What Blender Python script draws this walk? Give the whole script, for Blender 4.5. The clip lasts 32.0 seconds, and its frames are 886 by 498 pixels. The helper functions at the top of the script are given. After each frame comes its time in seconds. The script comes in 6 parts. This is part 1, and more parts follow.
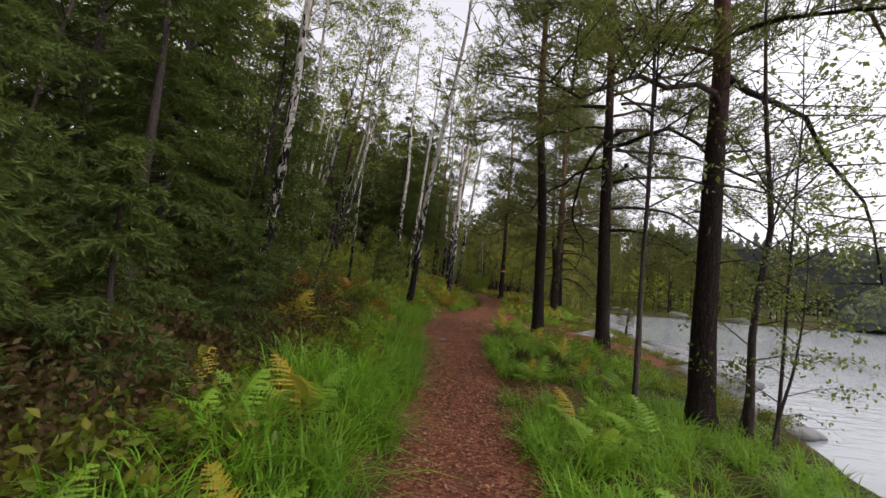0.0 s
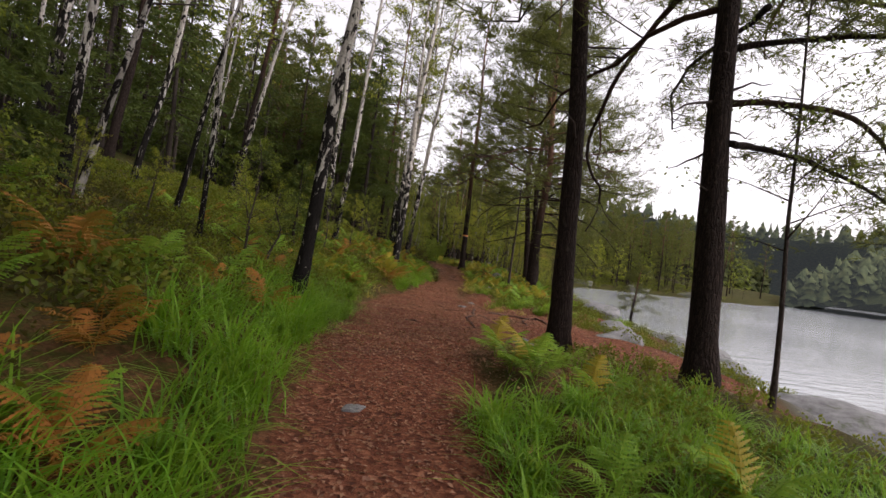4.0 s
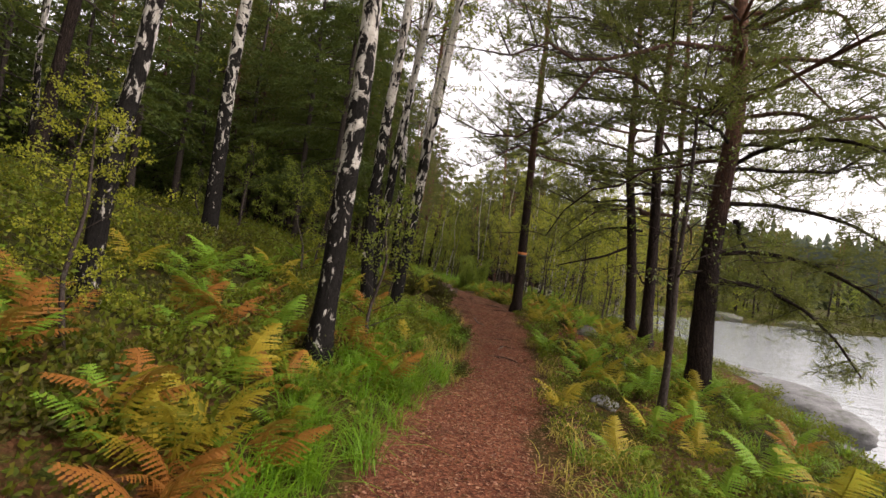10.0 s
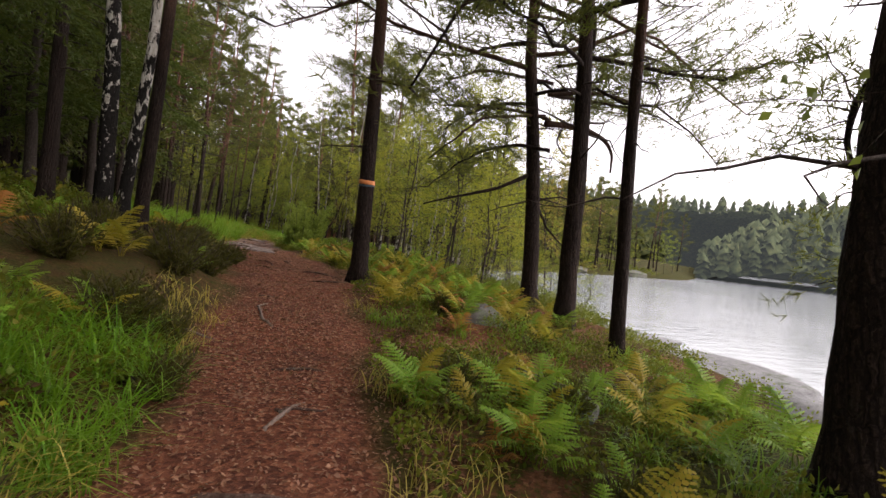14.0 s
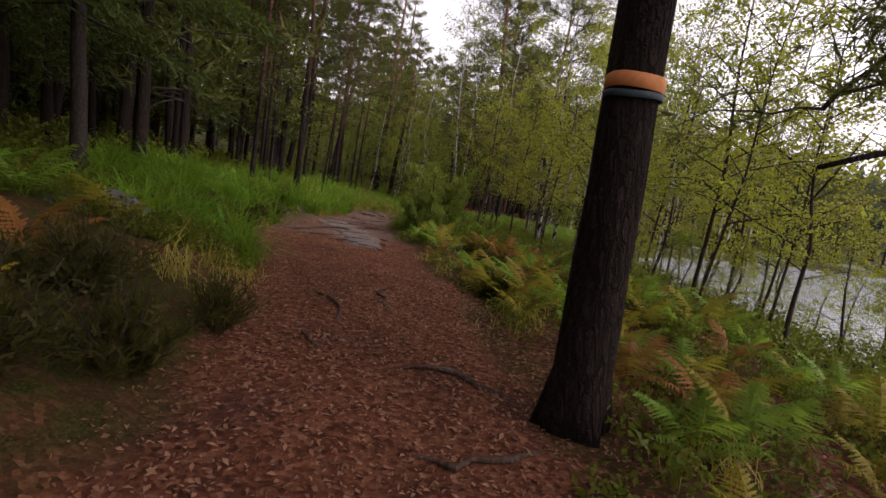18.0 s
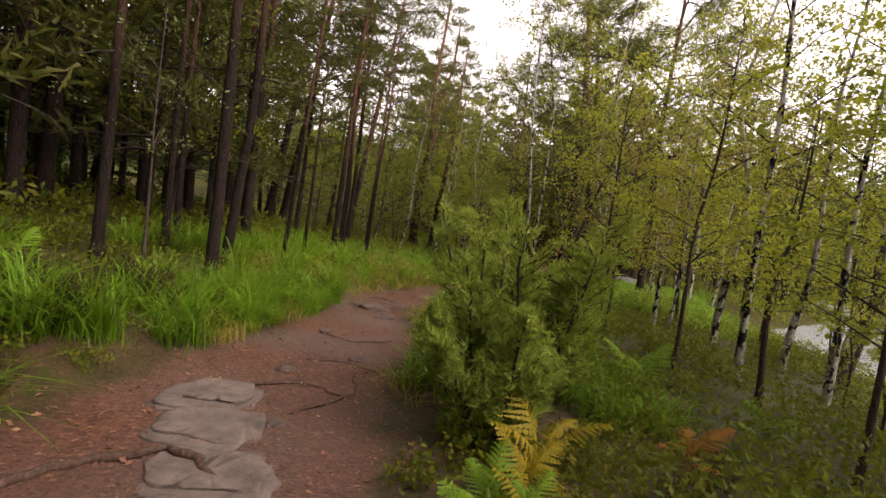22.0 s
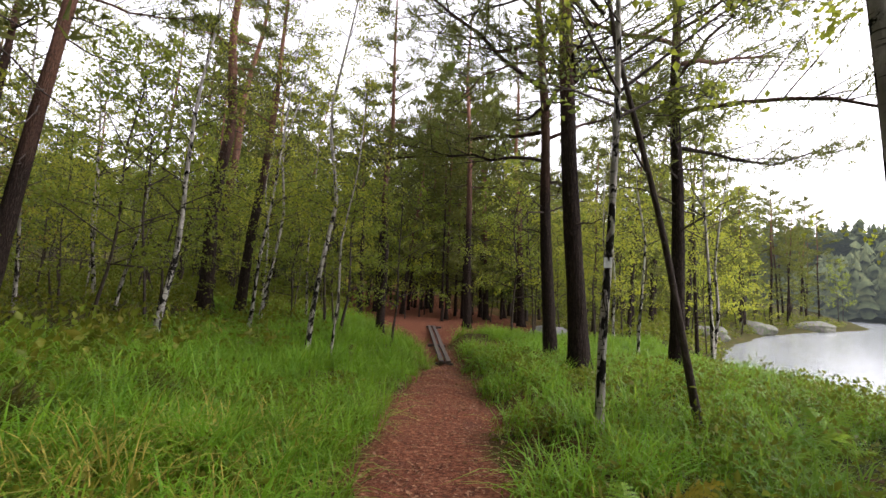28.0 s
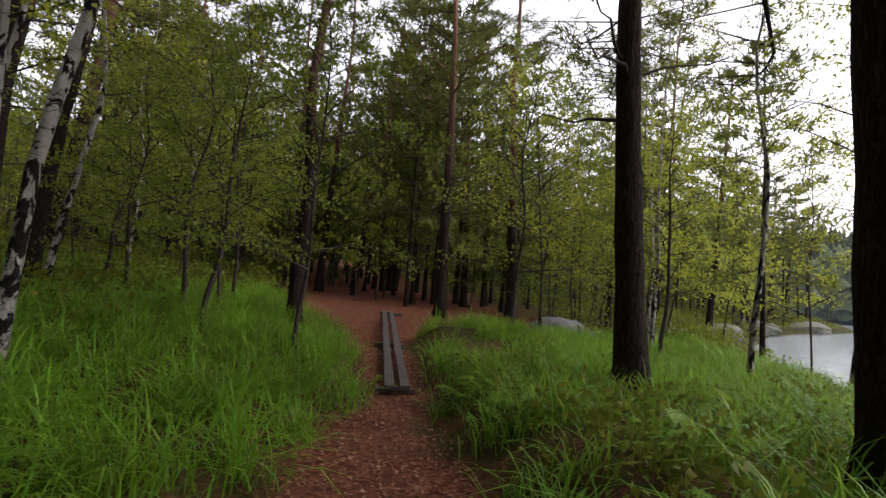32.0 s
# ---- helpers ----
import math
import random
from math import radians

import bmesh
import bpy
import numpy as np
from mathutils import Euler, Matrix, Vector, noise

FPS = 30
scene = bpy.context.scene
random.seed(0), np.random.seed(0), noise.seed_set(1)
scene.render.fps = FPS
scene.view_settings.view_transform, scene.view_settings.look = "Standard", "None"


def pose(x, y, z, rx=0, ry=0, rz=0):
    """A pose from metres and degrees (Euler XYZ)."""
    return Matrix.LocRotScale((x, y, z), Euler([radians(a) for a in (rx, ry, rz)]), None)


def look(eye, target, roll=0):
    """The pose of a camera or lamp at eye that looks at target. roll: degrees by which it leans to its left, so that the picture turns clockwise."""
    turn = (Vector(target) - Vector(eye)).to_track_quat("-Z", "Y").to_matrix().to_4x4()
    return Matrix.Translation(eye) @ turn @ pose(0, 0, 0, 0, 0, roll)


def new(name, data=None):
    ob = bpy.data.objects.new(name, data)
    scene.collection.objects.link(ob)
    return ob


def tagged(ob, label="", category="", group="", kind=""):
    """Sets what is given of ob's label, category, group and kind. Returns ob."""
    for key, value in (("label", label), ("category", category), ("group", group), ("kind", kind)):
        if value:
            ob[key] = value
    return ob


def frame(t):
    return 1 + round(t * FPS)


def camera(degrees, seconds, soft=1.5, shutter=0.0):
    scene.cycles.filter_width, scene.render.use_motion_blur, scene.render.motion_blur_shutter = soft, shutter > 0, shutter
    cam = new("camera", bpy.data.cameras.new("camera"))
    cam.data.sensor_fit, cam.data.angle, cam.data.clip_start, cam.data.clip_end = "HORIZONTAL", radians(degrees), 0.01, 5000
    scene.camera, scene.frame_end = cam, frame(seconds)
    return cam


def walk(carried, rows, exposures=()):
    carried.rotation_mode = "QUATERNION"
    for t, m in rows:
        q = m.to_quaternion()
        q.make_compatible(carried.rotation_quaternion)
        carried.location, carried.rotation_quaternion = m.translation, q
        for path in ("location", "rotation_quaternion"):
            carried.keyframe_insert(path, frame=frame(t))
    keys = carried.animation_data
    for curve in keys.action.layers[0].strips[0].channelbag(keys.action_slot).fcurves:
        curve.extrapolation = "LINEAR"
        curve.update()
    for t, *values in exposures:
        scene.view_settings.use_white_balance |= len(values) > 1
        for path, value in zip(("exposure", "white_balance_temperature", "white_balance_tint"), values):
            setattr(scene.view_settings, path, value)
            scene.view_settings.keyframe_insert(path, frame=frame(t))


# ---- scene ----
# ---- the camera and its walk ----
cam = camera(87.7, 32.0)
EXPOSURES = [(0, 0.55, 6400, 18), (4, 0.65, 6600, 20), (7, 0.78, 6900, 22), (9, 0.8, 7000, 20), (10, 1.05, 6950, 19), (11, 1.0, 6900, 18), (12, 1.3, 6800, 20), (13, 1.3, 6800, 20), (16, 0.65, 6400, 22), (18, 0.65, 6600, 25), (19, 1.5, 7200, 27), (20, 1.9, 7400, 31),
             (21, 1.5, 7400, 27), (22, 1.3, 7400, 23), (23, 1.1, 8600, 19), (24, 1.7, 8800, 13), (25, 2.15, 8600, 13), (26, 2.3, 7700, 19), (26.5, 2.15, 8200, 19), (28.5, 1.5, 6100, 18), (29, 1.6, 6200, 20), (30, 1.33, 6400, 20), (31, 1.0, 6300, 18), (32, 0.85, 6300, 18)]
PATH = [
    (0, (0.338, 0.496, 1.893), (0.312, 2.491, 2.028), 5.6),
    (0.5, (0.304, 1.411, 1.813), (0.284, 3.406, 1.945), 5.7),
    (1, (0.287, 2.304, 1.755), (0.344, 4.298, 1.905), 5.9),
    (1.5, (0.309, 3.232, 1.730), (0.412, 5.225, 1.865), 6.4),
    (2, (0.358, 4.154, 1.756), (0.556, 6.141, 1.862), 7.3),
    (2.5, (0.431, 5.037, 1.761), (0.720, 7.014, 1.849), 7.7),
    (3, (0.479, 5.881, 1.775), (0.793, 7.855, 1.855), 8.3),
    (3.5, (0.560, 6.677, 1.810), (0.810, 8.661, 1.846), 7.4),
    (4, (0.586, 7.536, 1.821), (0.778, 9.527, 1.837), 7.2),
    (4.5, (0.762, 8.361, 1.929), (0.901, 10.356, 1.920), 7.3),
    (6.5, (0.942, 11.724, 1.883), (1.138, 13.714, 1.930), 5.7),
    (7, (1.097, 12.693, 1.930), (1.355, 14.676, 1.973), 5.9),
    (7.5, (1.293, 13.959, 2.023), (1.587, 15.937, 2.070), 5.9),
    (8, (1.453, 15.259, 2.105), (1.720, 17.241, 2.143), 6.4),
    (8.5, (1.615, 16.222, 2.150), (1.835, 18.209, 2.193), 5.9),
    (9, (1.624, 17.301, 2.310), (1.727, 19.298, 2.359), 7.1),
    (9.5, (1.582, 18.644, 2.368), (1.611, 20.643, 2.421), 7.3),
    (10, (1.788, 19.596, 2.383), (1.787, 21.596, 2.440), 7.2),
    (10.5, (1.793, 20.481, 2.331), (1.789, 22.480, 2.400), 7.2),
    (11, (1.801, 21.452, 2.289), (1.819, 23.450, 2.371), 6.5),
    (11.5, (1.706, 22.588, 2.267), (1.865, 24.581, 2.324), 6.8),
    (12, (1.870, 23.482, 2.220), (2.265, 25.442, 2.233), 6.1),
    (12.5, (2.137, 24.314, 2.172), (2.592, 26.262, 2.159), 5.9),
    (13, (2.421, 25.095, 2.117), (3.015, 27.004, 2.070), 5.7),
    (13.5, (2.862, 25.828, 2.039), (3.435, 27.743, 1.987), 5.8),
    (15.5, (4.066, 28.779, 2.072), (4.905, 30.594, 2.077), 8.0),
    (16, (3.952, 29.822, 2.082), (4.599, 31.714, 2.067), 8.2),
    (16.5, (3.778, 30.541, 2.106), (4.247, 32.485, 2.045), 8.6),
    (17, (3.619, 31.226, 2.155), (3.951, 33.193, 2.019), 8.7),
    (17.5, (3.619, 32.472, 2.198), (3.867, 34.446, 1.997), 8.5),
    (18, (3.589, 33.689, 2.305), (3.673, 35.670, 2.046), 8.4),
    (18.5, (3.330, 35.063, 2.359), (3.303, 37.047, 2.110), 8.4),
    (19, (3.183, 36.107, 2.451), (3.054, 38.092, 2.249), 8.4),
    (19.5, (3.042, 37.160, 2.535), (2.881, 39.146, 2.363), 8.1),
    (20, (3.058, 38.269, 2.580), (2.936, 40.259, 2.426), 7.8),
    (20.5, (2.998, 39.390, 2.608), (2.951, 41.383, 2.453), 7.8),
    (21, (3.099, 40.400, 2.608), (3.125, 42.395, 2.475), 7.0),
    (21.5, (3.101, 41.354, 2.582), (3.140, 43.350, 2.466), 7.0),
    (22, (3.263, 42.056, 2.647), (3.113, 44.047, 2.543), 7.1),
    (22.5, (3.087, 43.052, 2.554), (2.682, 45.009, 2.480), 7.7),
    (23, (2.782, 44.061, 2.447), (2.112, 45.944, 2.392), 6.5),
    (23.5, (2.325, 44.838, 2.621), (1.450, 46.631, 2.489), 8.0),
    (24, (2.007, 45.590, 2.744), (1.138, 47.388, 2.633), 6.8),
    (24.5, (1.634, 46.368, 2.698), (0.922, 48.236, 2.632), 6.8),
    (25, (1.420, 47.120, 2.538), (1.118, 49.097, 2.511), 7.0),
    (25.5, (1.376, 48.285, 2.480), (1.283, 50.283, 2.480), 6.7),
    (26, (1.403, 49.125, 2.399), (1.499, 51.118, 2.531), 5.3),
    (26.5, (1.372, 50.079, 2.369), (1.579, 52.056, 2.591), 4.5),
    (28.5, (2.489, 54.265, 2.251), (3.153, 56.146, 2.396), 2.9),
    (29, (2.729, 55.057, 2.125), (3.420, 56.928, 2.263), 3.6),
    (29.5, (3.033, 55.790, 2.117), (3.737, 57.657, 2.247), 3.1),
    (30, (3.272, 56.606, 2.066), (3.977, 58.473, 2.196), 3.2),
    (30.5, (3.582, 57.312, 1.998), (4.273, 59.184, 2.133), 3.4),
    (31, (3.832, 57.976, 1.926), (4.531, 59.845, 2.066), 4.2),
    (31.5, (4.088, 58.618, 1.878), (4.798, 60.483, 2.009), 5.2),
    (32, (4.258, 59.325, 1.787), (4.964, 61.193, 1.907), 4.7),
]
walk(cam, [(t, look(eye, target, roll)) for t, eye, target, roll in PATH], EXPOSURES)

# ---- daylight: an overcast autumn sky ----
world = bpy.data.worlds.new("overcast_sky")
scene.world = world
world.use_nodes = True
wt = world.node_tree
sky = wt.nodes.new("ShaderNodeTexSky")
sky.sky_type, sky.sun_disc = "NISHITA", False
sky.sun_elevation, sky.sun_rotation = radians(48), radians(110)
sky.air_density, sky.dust_density = 1.0, 4.0
grey = wt.nodes.new("ShaderNodeHueSaturation")
grey.inputs["Saturation"].default_value = 0.1
grey.inputs["Value"].default_value = 1.5
wt.links.new(sky.outputs[0], grey.inputs["Color"])
wt.links.new(grey.outputs[0], wt.nodes["Background"].inputs["Color"])
wt.nodes["Background"].inputs["Strength"].default_value = 0.15
sun = new("sun", bpy.data.lights.new("sun", "SUN"))
sun.data.energy, sun.data.angle, sun.data.color = 0.5, radians(35), (1.0, 0.97, 0.93)
sun.matrix_basis = look((60, -22, 70), (0, 0, 0))

# ---- small tools ----
rng = np.random.default_rng(7)


def lattice(ix, iy, seed):
    n = (ix.astype(np.int64) * 374761393 + iy.astype(np.int64) * 668265263 + seed * 974711) & 0x7FFFFFFF
    n = ((n ^ (n >> 13)) * 1274126177) & 0x7FFFFFFF
    return ((n ^ (n >> 16)) & 0xFFFF) / 65535.0


def vnoise(x, y, size, seed=0):
    """Smooth value noise in -1..1 with patches of about the given size in metres."""
    x, y = np.asarray(x, float) / size, np.asarray(y, float) / size
    ix, iy = np.floor(x), np.floor(y)
    fx, fy = x - ix, y - iy
    fx, fy = fx * fx * (3 - 2 * fx), fy * fy * (3 - 2 * fy)
    a, b = lattice(ix, iy, seed), lattice(ix + 1, iy, seed)
    c, d = lattice(ix, iy + 1, seed), lattice(ix + 1, iy + 1, seed)
    return 2 * (a * (1 - fx) * (1 - fy) + b * fx * (1 - fy) + c * (1 - fx) * fy + d * fx * fy) - 1


def smooth(v, lo, hi):
    t = np.clip((np.asarray(v, float) - lo) / (hi - lo), 0, 1)
    return t * t * (3 - 2 * t)


def mesh_from(name, verts, faces, material, shade=False):
    me = bpy.data.meshes.new(name)
    me.from_pydata(np.asarray(verts, float).tolist() if isinstance(verts, np.ndarray) else verts, [], faces)
    if material:
        me.materials.append(material)
    if shade:
        me.polygons.foreach_set("use_smooth", [True] * len(me.polygons))
    me.update()
    return me


def quick_mesh(name, verts, tris, material, shade=False):
    """A mesh of triangles straight from arrays, for large counts."""
    verts, tris = np.asarray(verts, np.float32), np.asarray(tris, np.int32)
    me = bpy.data.meshes.new(name)
    me.vertices.add(len(verts))
    me.vertices.foreach_set("co", verts.ravel())
    me.loops.add(tris.size)
    me.loops.foreach_set("vertex_index", tris.ravel())
    me.polygons.add(len(tris))
    me.polygons.foreach_set("loop_start", np.arange(0, tris.size, 3, dtype=np.int32))
    me.polygons.foreach_set("loop_total", np.full(len(tris), 3, np.int32))
    if shade:
        me.polygons.foreach_set("use_smooth", np.ones(len(tris), bool))
    me.update(calc_edges=True)
    me.materials.append(material)
    return me


def child(name, me, parent, label="", m=None):
    ob = new(name, me)
    ob.parent = parent
    if m is not None:
        ob.matrix_basis = m
    return tagged(ob, label) if label else ob


def part(name, bm, material, parent, label=""):
    me = bpy.data.meshes.new(name)
    bm.to_mesh(me)
    bm.free()
    me.materials.append(material)
    return child(name, me, parent, label)


class Soup:
    """Collects vertices and triangles."""

    def __init__(self):
        self.v, self.f, self.n = [], [], 0

    def add(self, verts, tris):
        verts, tris = np.asarray(verts, float).reshape(-1, 3), np.asarray(tris, int).reshape(-1, 3)
        self.v.append(verts)
        self.f.append(tris + self.n)
        self.n += len(verts)

    def mesh(self, name, material, shade=False):
        return quick_mesh(name, np.concatenate(self.v), np.concatenate(self.f), material, shade)


def tube(soup, points, radii, sides=6, rough=0.0, seed=0, cap=True):
    """A tube round a line of points."""
    points, radii = np.asarray(points, float), np.asarray(radii, float)
    n = len(points)
    way = np.gradient(points, axis=0)
    way /= np.linalg.norm(way, axis=1)[:, None] + 1e-9
    ref = np.where(np.abs(way[:, 2:3]) > 0.8, [[1.0, 0, 0]], [[0, 0, 1.0]])
    if np.abs(way[:, 2]).mean() > 0.6:
        ref = np.tile([[1.0, 0.0, 0.0]], (n, 1))
    else:
        ref = np.tile([[0.0, 0.0, 1.0]], (n, 1))
    u = np.cross(way, ref)
    u /= np.linalg.norm(u, axis=1)[:, None] + 1e-9
    w = np.cross(u, way)
    a = np.arange(sides) * 2 * np.pi / sides
    r = radii[:, None] * np.ones((n, sides))
    if rough:
        r = r * (1 + rough * np.random.default_rng(seed).uniform(-1, 1, (n, sides)))
    rings = points[:, None, :] + r[..., None] * (np.cos(a)[None, :, None] * u[:, None, :] + np.sin(a)[None, :, None] * w[:, None, :])
    verts = rings.reshape(-1, 3)
    i, j = np.meshgrid(np.arange(n - 1), np.arange(sides), indexing="ij")
    p, q = (i * sides + j).ravel(), (i * sides + (j + 1) % sides).ravel()
    tris = np.concatenate([np.stack([p, q, q + sides], 1), np.stack([p, q + sides, p + sides], 1)])
    if cap:
        verts = np.concatenate([verts, points[:1], points[-1:]])
        j = np.arange(sides)
        tris = np.concatenate([tris, np.stack([(j + 1) % sides, j, np.full(sides, n * sides)], 1),
                               np.stack([(n - 1) * sides + j, (n - 1) * sides + (j + 1) % sides, np.full(sides, n * sides + 1)], 1)])
    soup.add(verts, tris)


def unit(v):
    v = np.asarray(v, float)
    return v / (np.linalg.norm(v, axis=-1, keepdims=True) + 1e-9)


def leaves(soup, at, ahead, length, width, r, droop=0.3):
    """A bent, pointed leaf of four triangles at each place."""
    n = len(at)
    side = unit(np.cross(ahead, r.normal(0, 1, (n, 3))))
    up = np.cross(side, ahead)
    length, width = np.broadcast_to(length, n)[:, None], np.broadcast_to(width, n)[:, None]
    mid, tip = at + ahead * length * 0.5, at + ahead * length - up * length * droop * 0.5
    v = np.stack([at, mid + side * width * 0.5 + up * width * 0.15, tip, mid - side * width * 0.5 + up * width * 0.15], 1).reshape(-1, 3)
    b = np.arange(n)[:, None] * 4
    soup.add(v, np.concatenate([b + [0, 1, 2], b + [0, 2, 3]], 1).reshape(-1, 3))


def needles(soup, at, ahead, count, length, width, spread, r):
    """Tufts of thin needles that spread round their twig's way."""
    n = len(at)
    d = unit(np.repeat(ahead, count, 0) + r.normal(0, spread, (n * count, 3)))
    base = np.repeat(at, count, 0) - np.repeat(ahead, count, 0) * (r.random((n * count, 1)) * length * 0.8)
    side = unit(np.cross(d, r.normal(0, 1, (n * count, 3)))) * width * 0.5
    ln = length * r.uniform(0.7, 1.2, (n * count, 1))
    v = np.stack([base - side, base + side, base + d * ln], 1).reshape(-1, 3)
    soup.add(v, np.arange(len(v)).reshape(-1, 3))

# ---- materials ----
class Nodes:
    """A short way to write node trees."""

    def __init__(self, name):
        self.m = bpy.data.materials.new(name)
        self.m.use_nodes = True
        self.t = self.m.node_tree
        self.out = self.t.nodes["Material Output"]
        self.p = self.t.nodes["Principled BSDF"]

    def put(self, kind, **inputs):
        nd = self.t.nodes.new(kind)
        for key, value in inputs.items():
            self.set(nd, key, value)
        return nd

    def set(self, nd, key, value):
        key = int(key[1:]) if key[0] == "_" else key.replace("_", " ")
        sock = nd.inputs[key]
        if isinstance(value, bpy.types.NodeSocket):
            self.t.links.new(value, sock)
        else:
            sock.default_value = value

    def coord(self, kind="Object"):
        return self.put("ShaderNodeTexCoord").outputs[kind]

    def mapped(self, scale, kind="Object"):
        return self.put("ShaderNodeMapping", Vector=self.coord(kind), Scale=scale).outputs[0]

    def noise(self, vector, scale, detail=4.0, rough=0.55, distortion=0.0):
        return self.put("ShaderNodeTexNoise", Vector=vector, Scale=scale, Detail=detail, Roughness=rough, Distortion=distortion).outputs[0]

    def ramp(self, fac, *stops):
        nd = self.put("ShaderNodeValToRGB", Fac=fac)
        e = nd.color_ramp.elements
        while len(e) < len(stops):
            e.new(0.5)
        for el, (at, c) in zip(e, stops):
            el.position, el.color = at, (*c, 1) if len(c) == 3 else c
        return nd.outputs[0]

    def mix(self, fac, a, b, blend="MIX"):
        nd = self.t.nodes.new("ShaderNodeMix")
        nd.data_type, nd.blend_type = "RGBA", blend
        for sock, value in ((nd.inputs[0], fac), (nd.inputs[6], a), (nd.inputs[7], b)):
            if isinstance(value, bpy.types.NodeSocket):
                self.t.links.new(value, sock)
            else:
                sock.default_value = (*value, 1) if isinstance(value, tuple) and len(value) == 3 else value
        return nd.outputs[2]

    def maths(self, op, a, b=0.0, clamp=False):
        nd = self.put("ShaderNodeMath", _0=a, _1=b)
        nd.operation, nd.use_clamp = op, clamp
        return nd.outputs[0]

    def range(self, v, a, b, c=0.0, d=1.0):
        nd = self.put("ShaderNodeMapRange", Value=v)
        for k, x in zip(("From Min", "From Max", "To Min", "To Max"), (a, b, c, d)):
            nd.inputs[k].default_value = x
        return nd.outputs[0]

    def random(self):
        return self.put("ShaderNodeObjectInfo").outputs["Random"]

    def island(self):
        return self.put("ShaderNodeNewGeometry").outputs["Random Per Island"]

    def attr(self, name):
        nd = self.put("ShaderNodeAttribute")
        nd.attribute_name = name
        return nd.outputs["Fac"]

    def z(self, kind="Object"):
        return self.put("ShaderNodeSeparateXYZ", Vector=self.coord(kind)).outputs[2]

    def bump(self, height, strength=0.5, distance=0.02, normal=None):
        nd = self.put("ShaderNodeBump", Height=height, Strength=strength, Distance=distance)
        if normal is not None:
            self.set(nd, "Normal", normal)
        return nd.outputs[0]

    def done(self, color, roughness=0.8, normal=None, specular=0.3, metallic=0.0):
        self.set(self.p, "Base Color", color if isinstance(color, bpy.types.NodeSocket) else (*color, 1))
        self.set(self.p, "Roughness", roughness)
        self.set(self.p, "Specular IOR Level", specular)
        self.set(self.p, "Metallic", metallic)
        if normal is not None:
            self.set(self.p, "Normal", normal)
        return self.m


def leaf_material(name, a, b, c=None, translucent=0.35, rough=0.5, spec=0.25, size=1.5):
    """Foliage: a spread of colours from leaf to leaf and from clump to clump, and some light let through."""
    k = Nodes(name)
    geo = k.put("ShaderNodeNewGeometry")
    patch = k.noise(geo.outputs["Position"], size, 2.0)
    patch = k.range(patch, 0.3, 0.7)
    mixed = k.mix(patch, a, b)
    tint = k.mix(k.maths("MULTIPLY", k.island(), 0.55), mixed, c or a)
    tint = k.mix(k.maths("MULTIPLY", k.random(), 0.25), tint, b)
    k.done(tint, rough, None, spec)
    tr = k.put("ShaderNodeBsdfTranslucent", Color=k.mix(0.3, tint, (0.5, 0.6, 0.08)))
    sh = k.put("ShaderNodeMixShader", _0=translucent, _1=k.p.outputs[0], _2=tr.outputs[0])
    k.t.links.new(sh.outputs[0], k.out.inputs[0])
    return k.m


def bark_pine():
    k = Nodes("pine_bark")
    warp = k.noise(k.mapped((3, 3, 2)), 2.0, 4, 0.6)
    v = k.put("ShaderNodeVectorMath", _0=k.mapped((10, 10, 2.6)), _1=k.put("ShaderNodeCombineXYZ", X=warp, Y=warp, Z=k.maths("MULTIPLY", warp, 2.5)).outputs[0]).outputs[0]
    plates = k.put("ShaderNodeTexVoronoi", Vector=v, Scale=1.9, Randomness=1.0)
    plates.feature = "DISTANCE_TO_EDGE"
    edge = k.range(plates.outputs[0], 0.0, 0.22)
    grain = k.noise(v, 5, 7, 0.75)
    dark = k.ramp(grain, (0.28, (0.008, 0.0062, 0.0055)), (0.52, (0.029, 0.02, 0.0165)), (0.78, (0.095, 0.068, 0.054)))
    dark = k.mix(k.maths("MULTIPLY", k.maths("SUBTRACT", 1.0, edge), 0.65), dark, (0.009, 0.007, 0.006))
    orange = k.ramp(k.noise(k.mapped((6, 6, 4)), 4, 5), (0.3, (0.1, 0.055, 0.04)), (0.6, (0.2, 0.1, 0.065)), (0.85, (0.29, 0.17, 0.12)))
    h = k.maths("ADD", k.z(), k.maths("MULTIPLY", k.noise(k.mapped((2, 2, 0.6)), 1.5, 3), 3.0))
    h = k.maths("ADD", h, k.maths("MULTIPLY", k.random(), 3.0))
    color = k.mix(k.range(h, 7.5, 13.0), dark, orange)
    lichen = k.range(k.noise(k.mapped((3, 3, 2)), 3, 5, 0.7), 0.6, 0.74, 0, 0.45)
    color = k.mix(lichen, color, (0.075, 0.078, 0.06))
    height = k.maths("ADD", k.maths("MULTIPLY", edge, 0.6), k.maths("MULTIPLY", grain, 0.8))
    return k.done(color, 0.85, k.bump(height, 1.0, 0.025), 0.05)


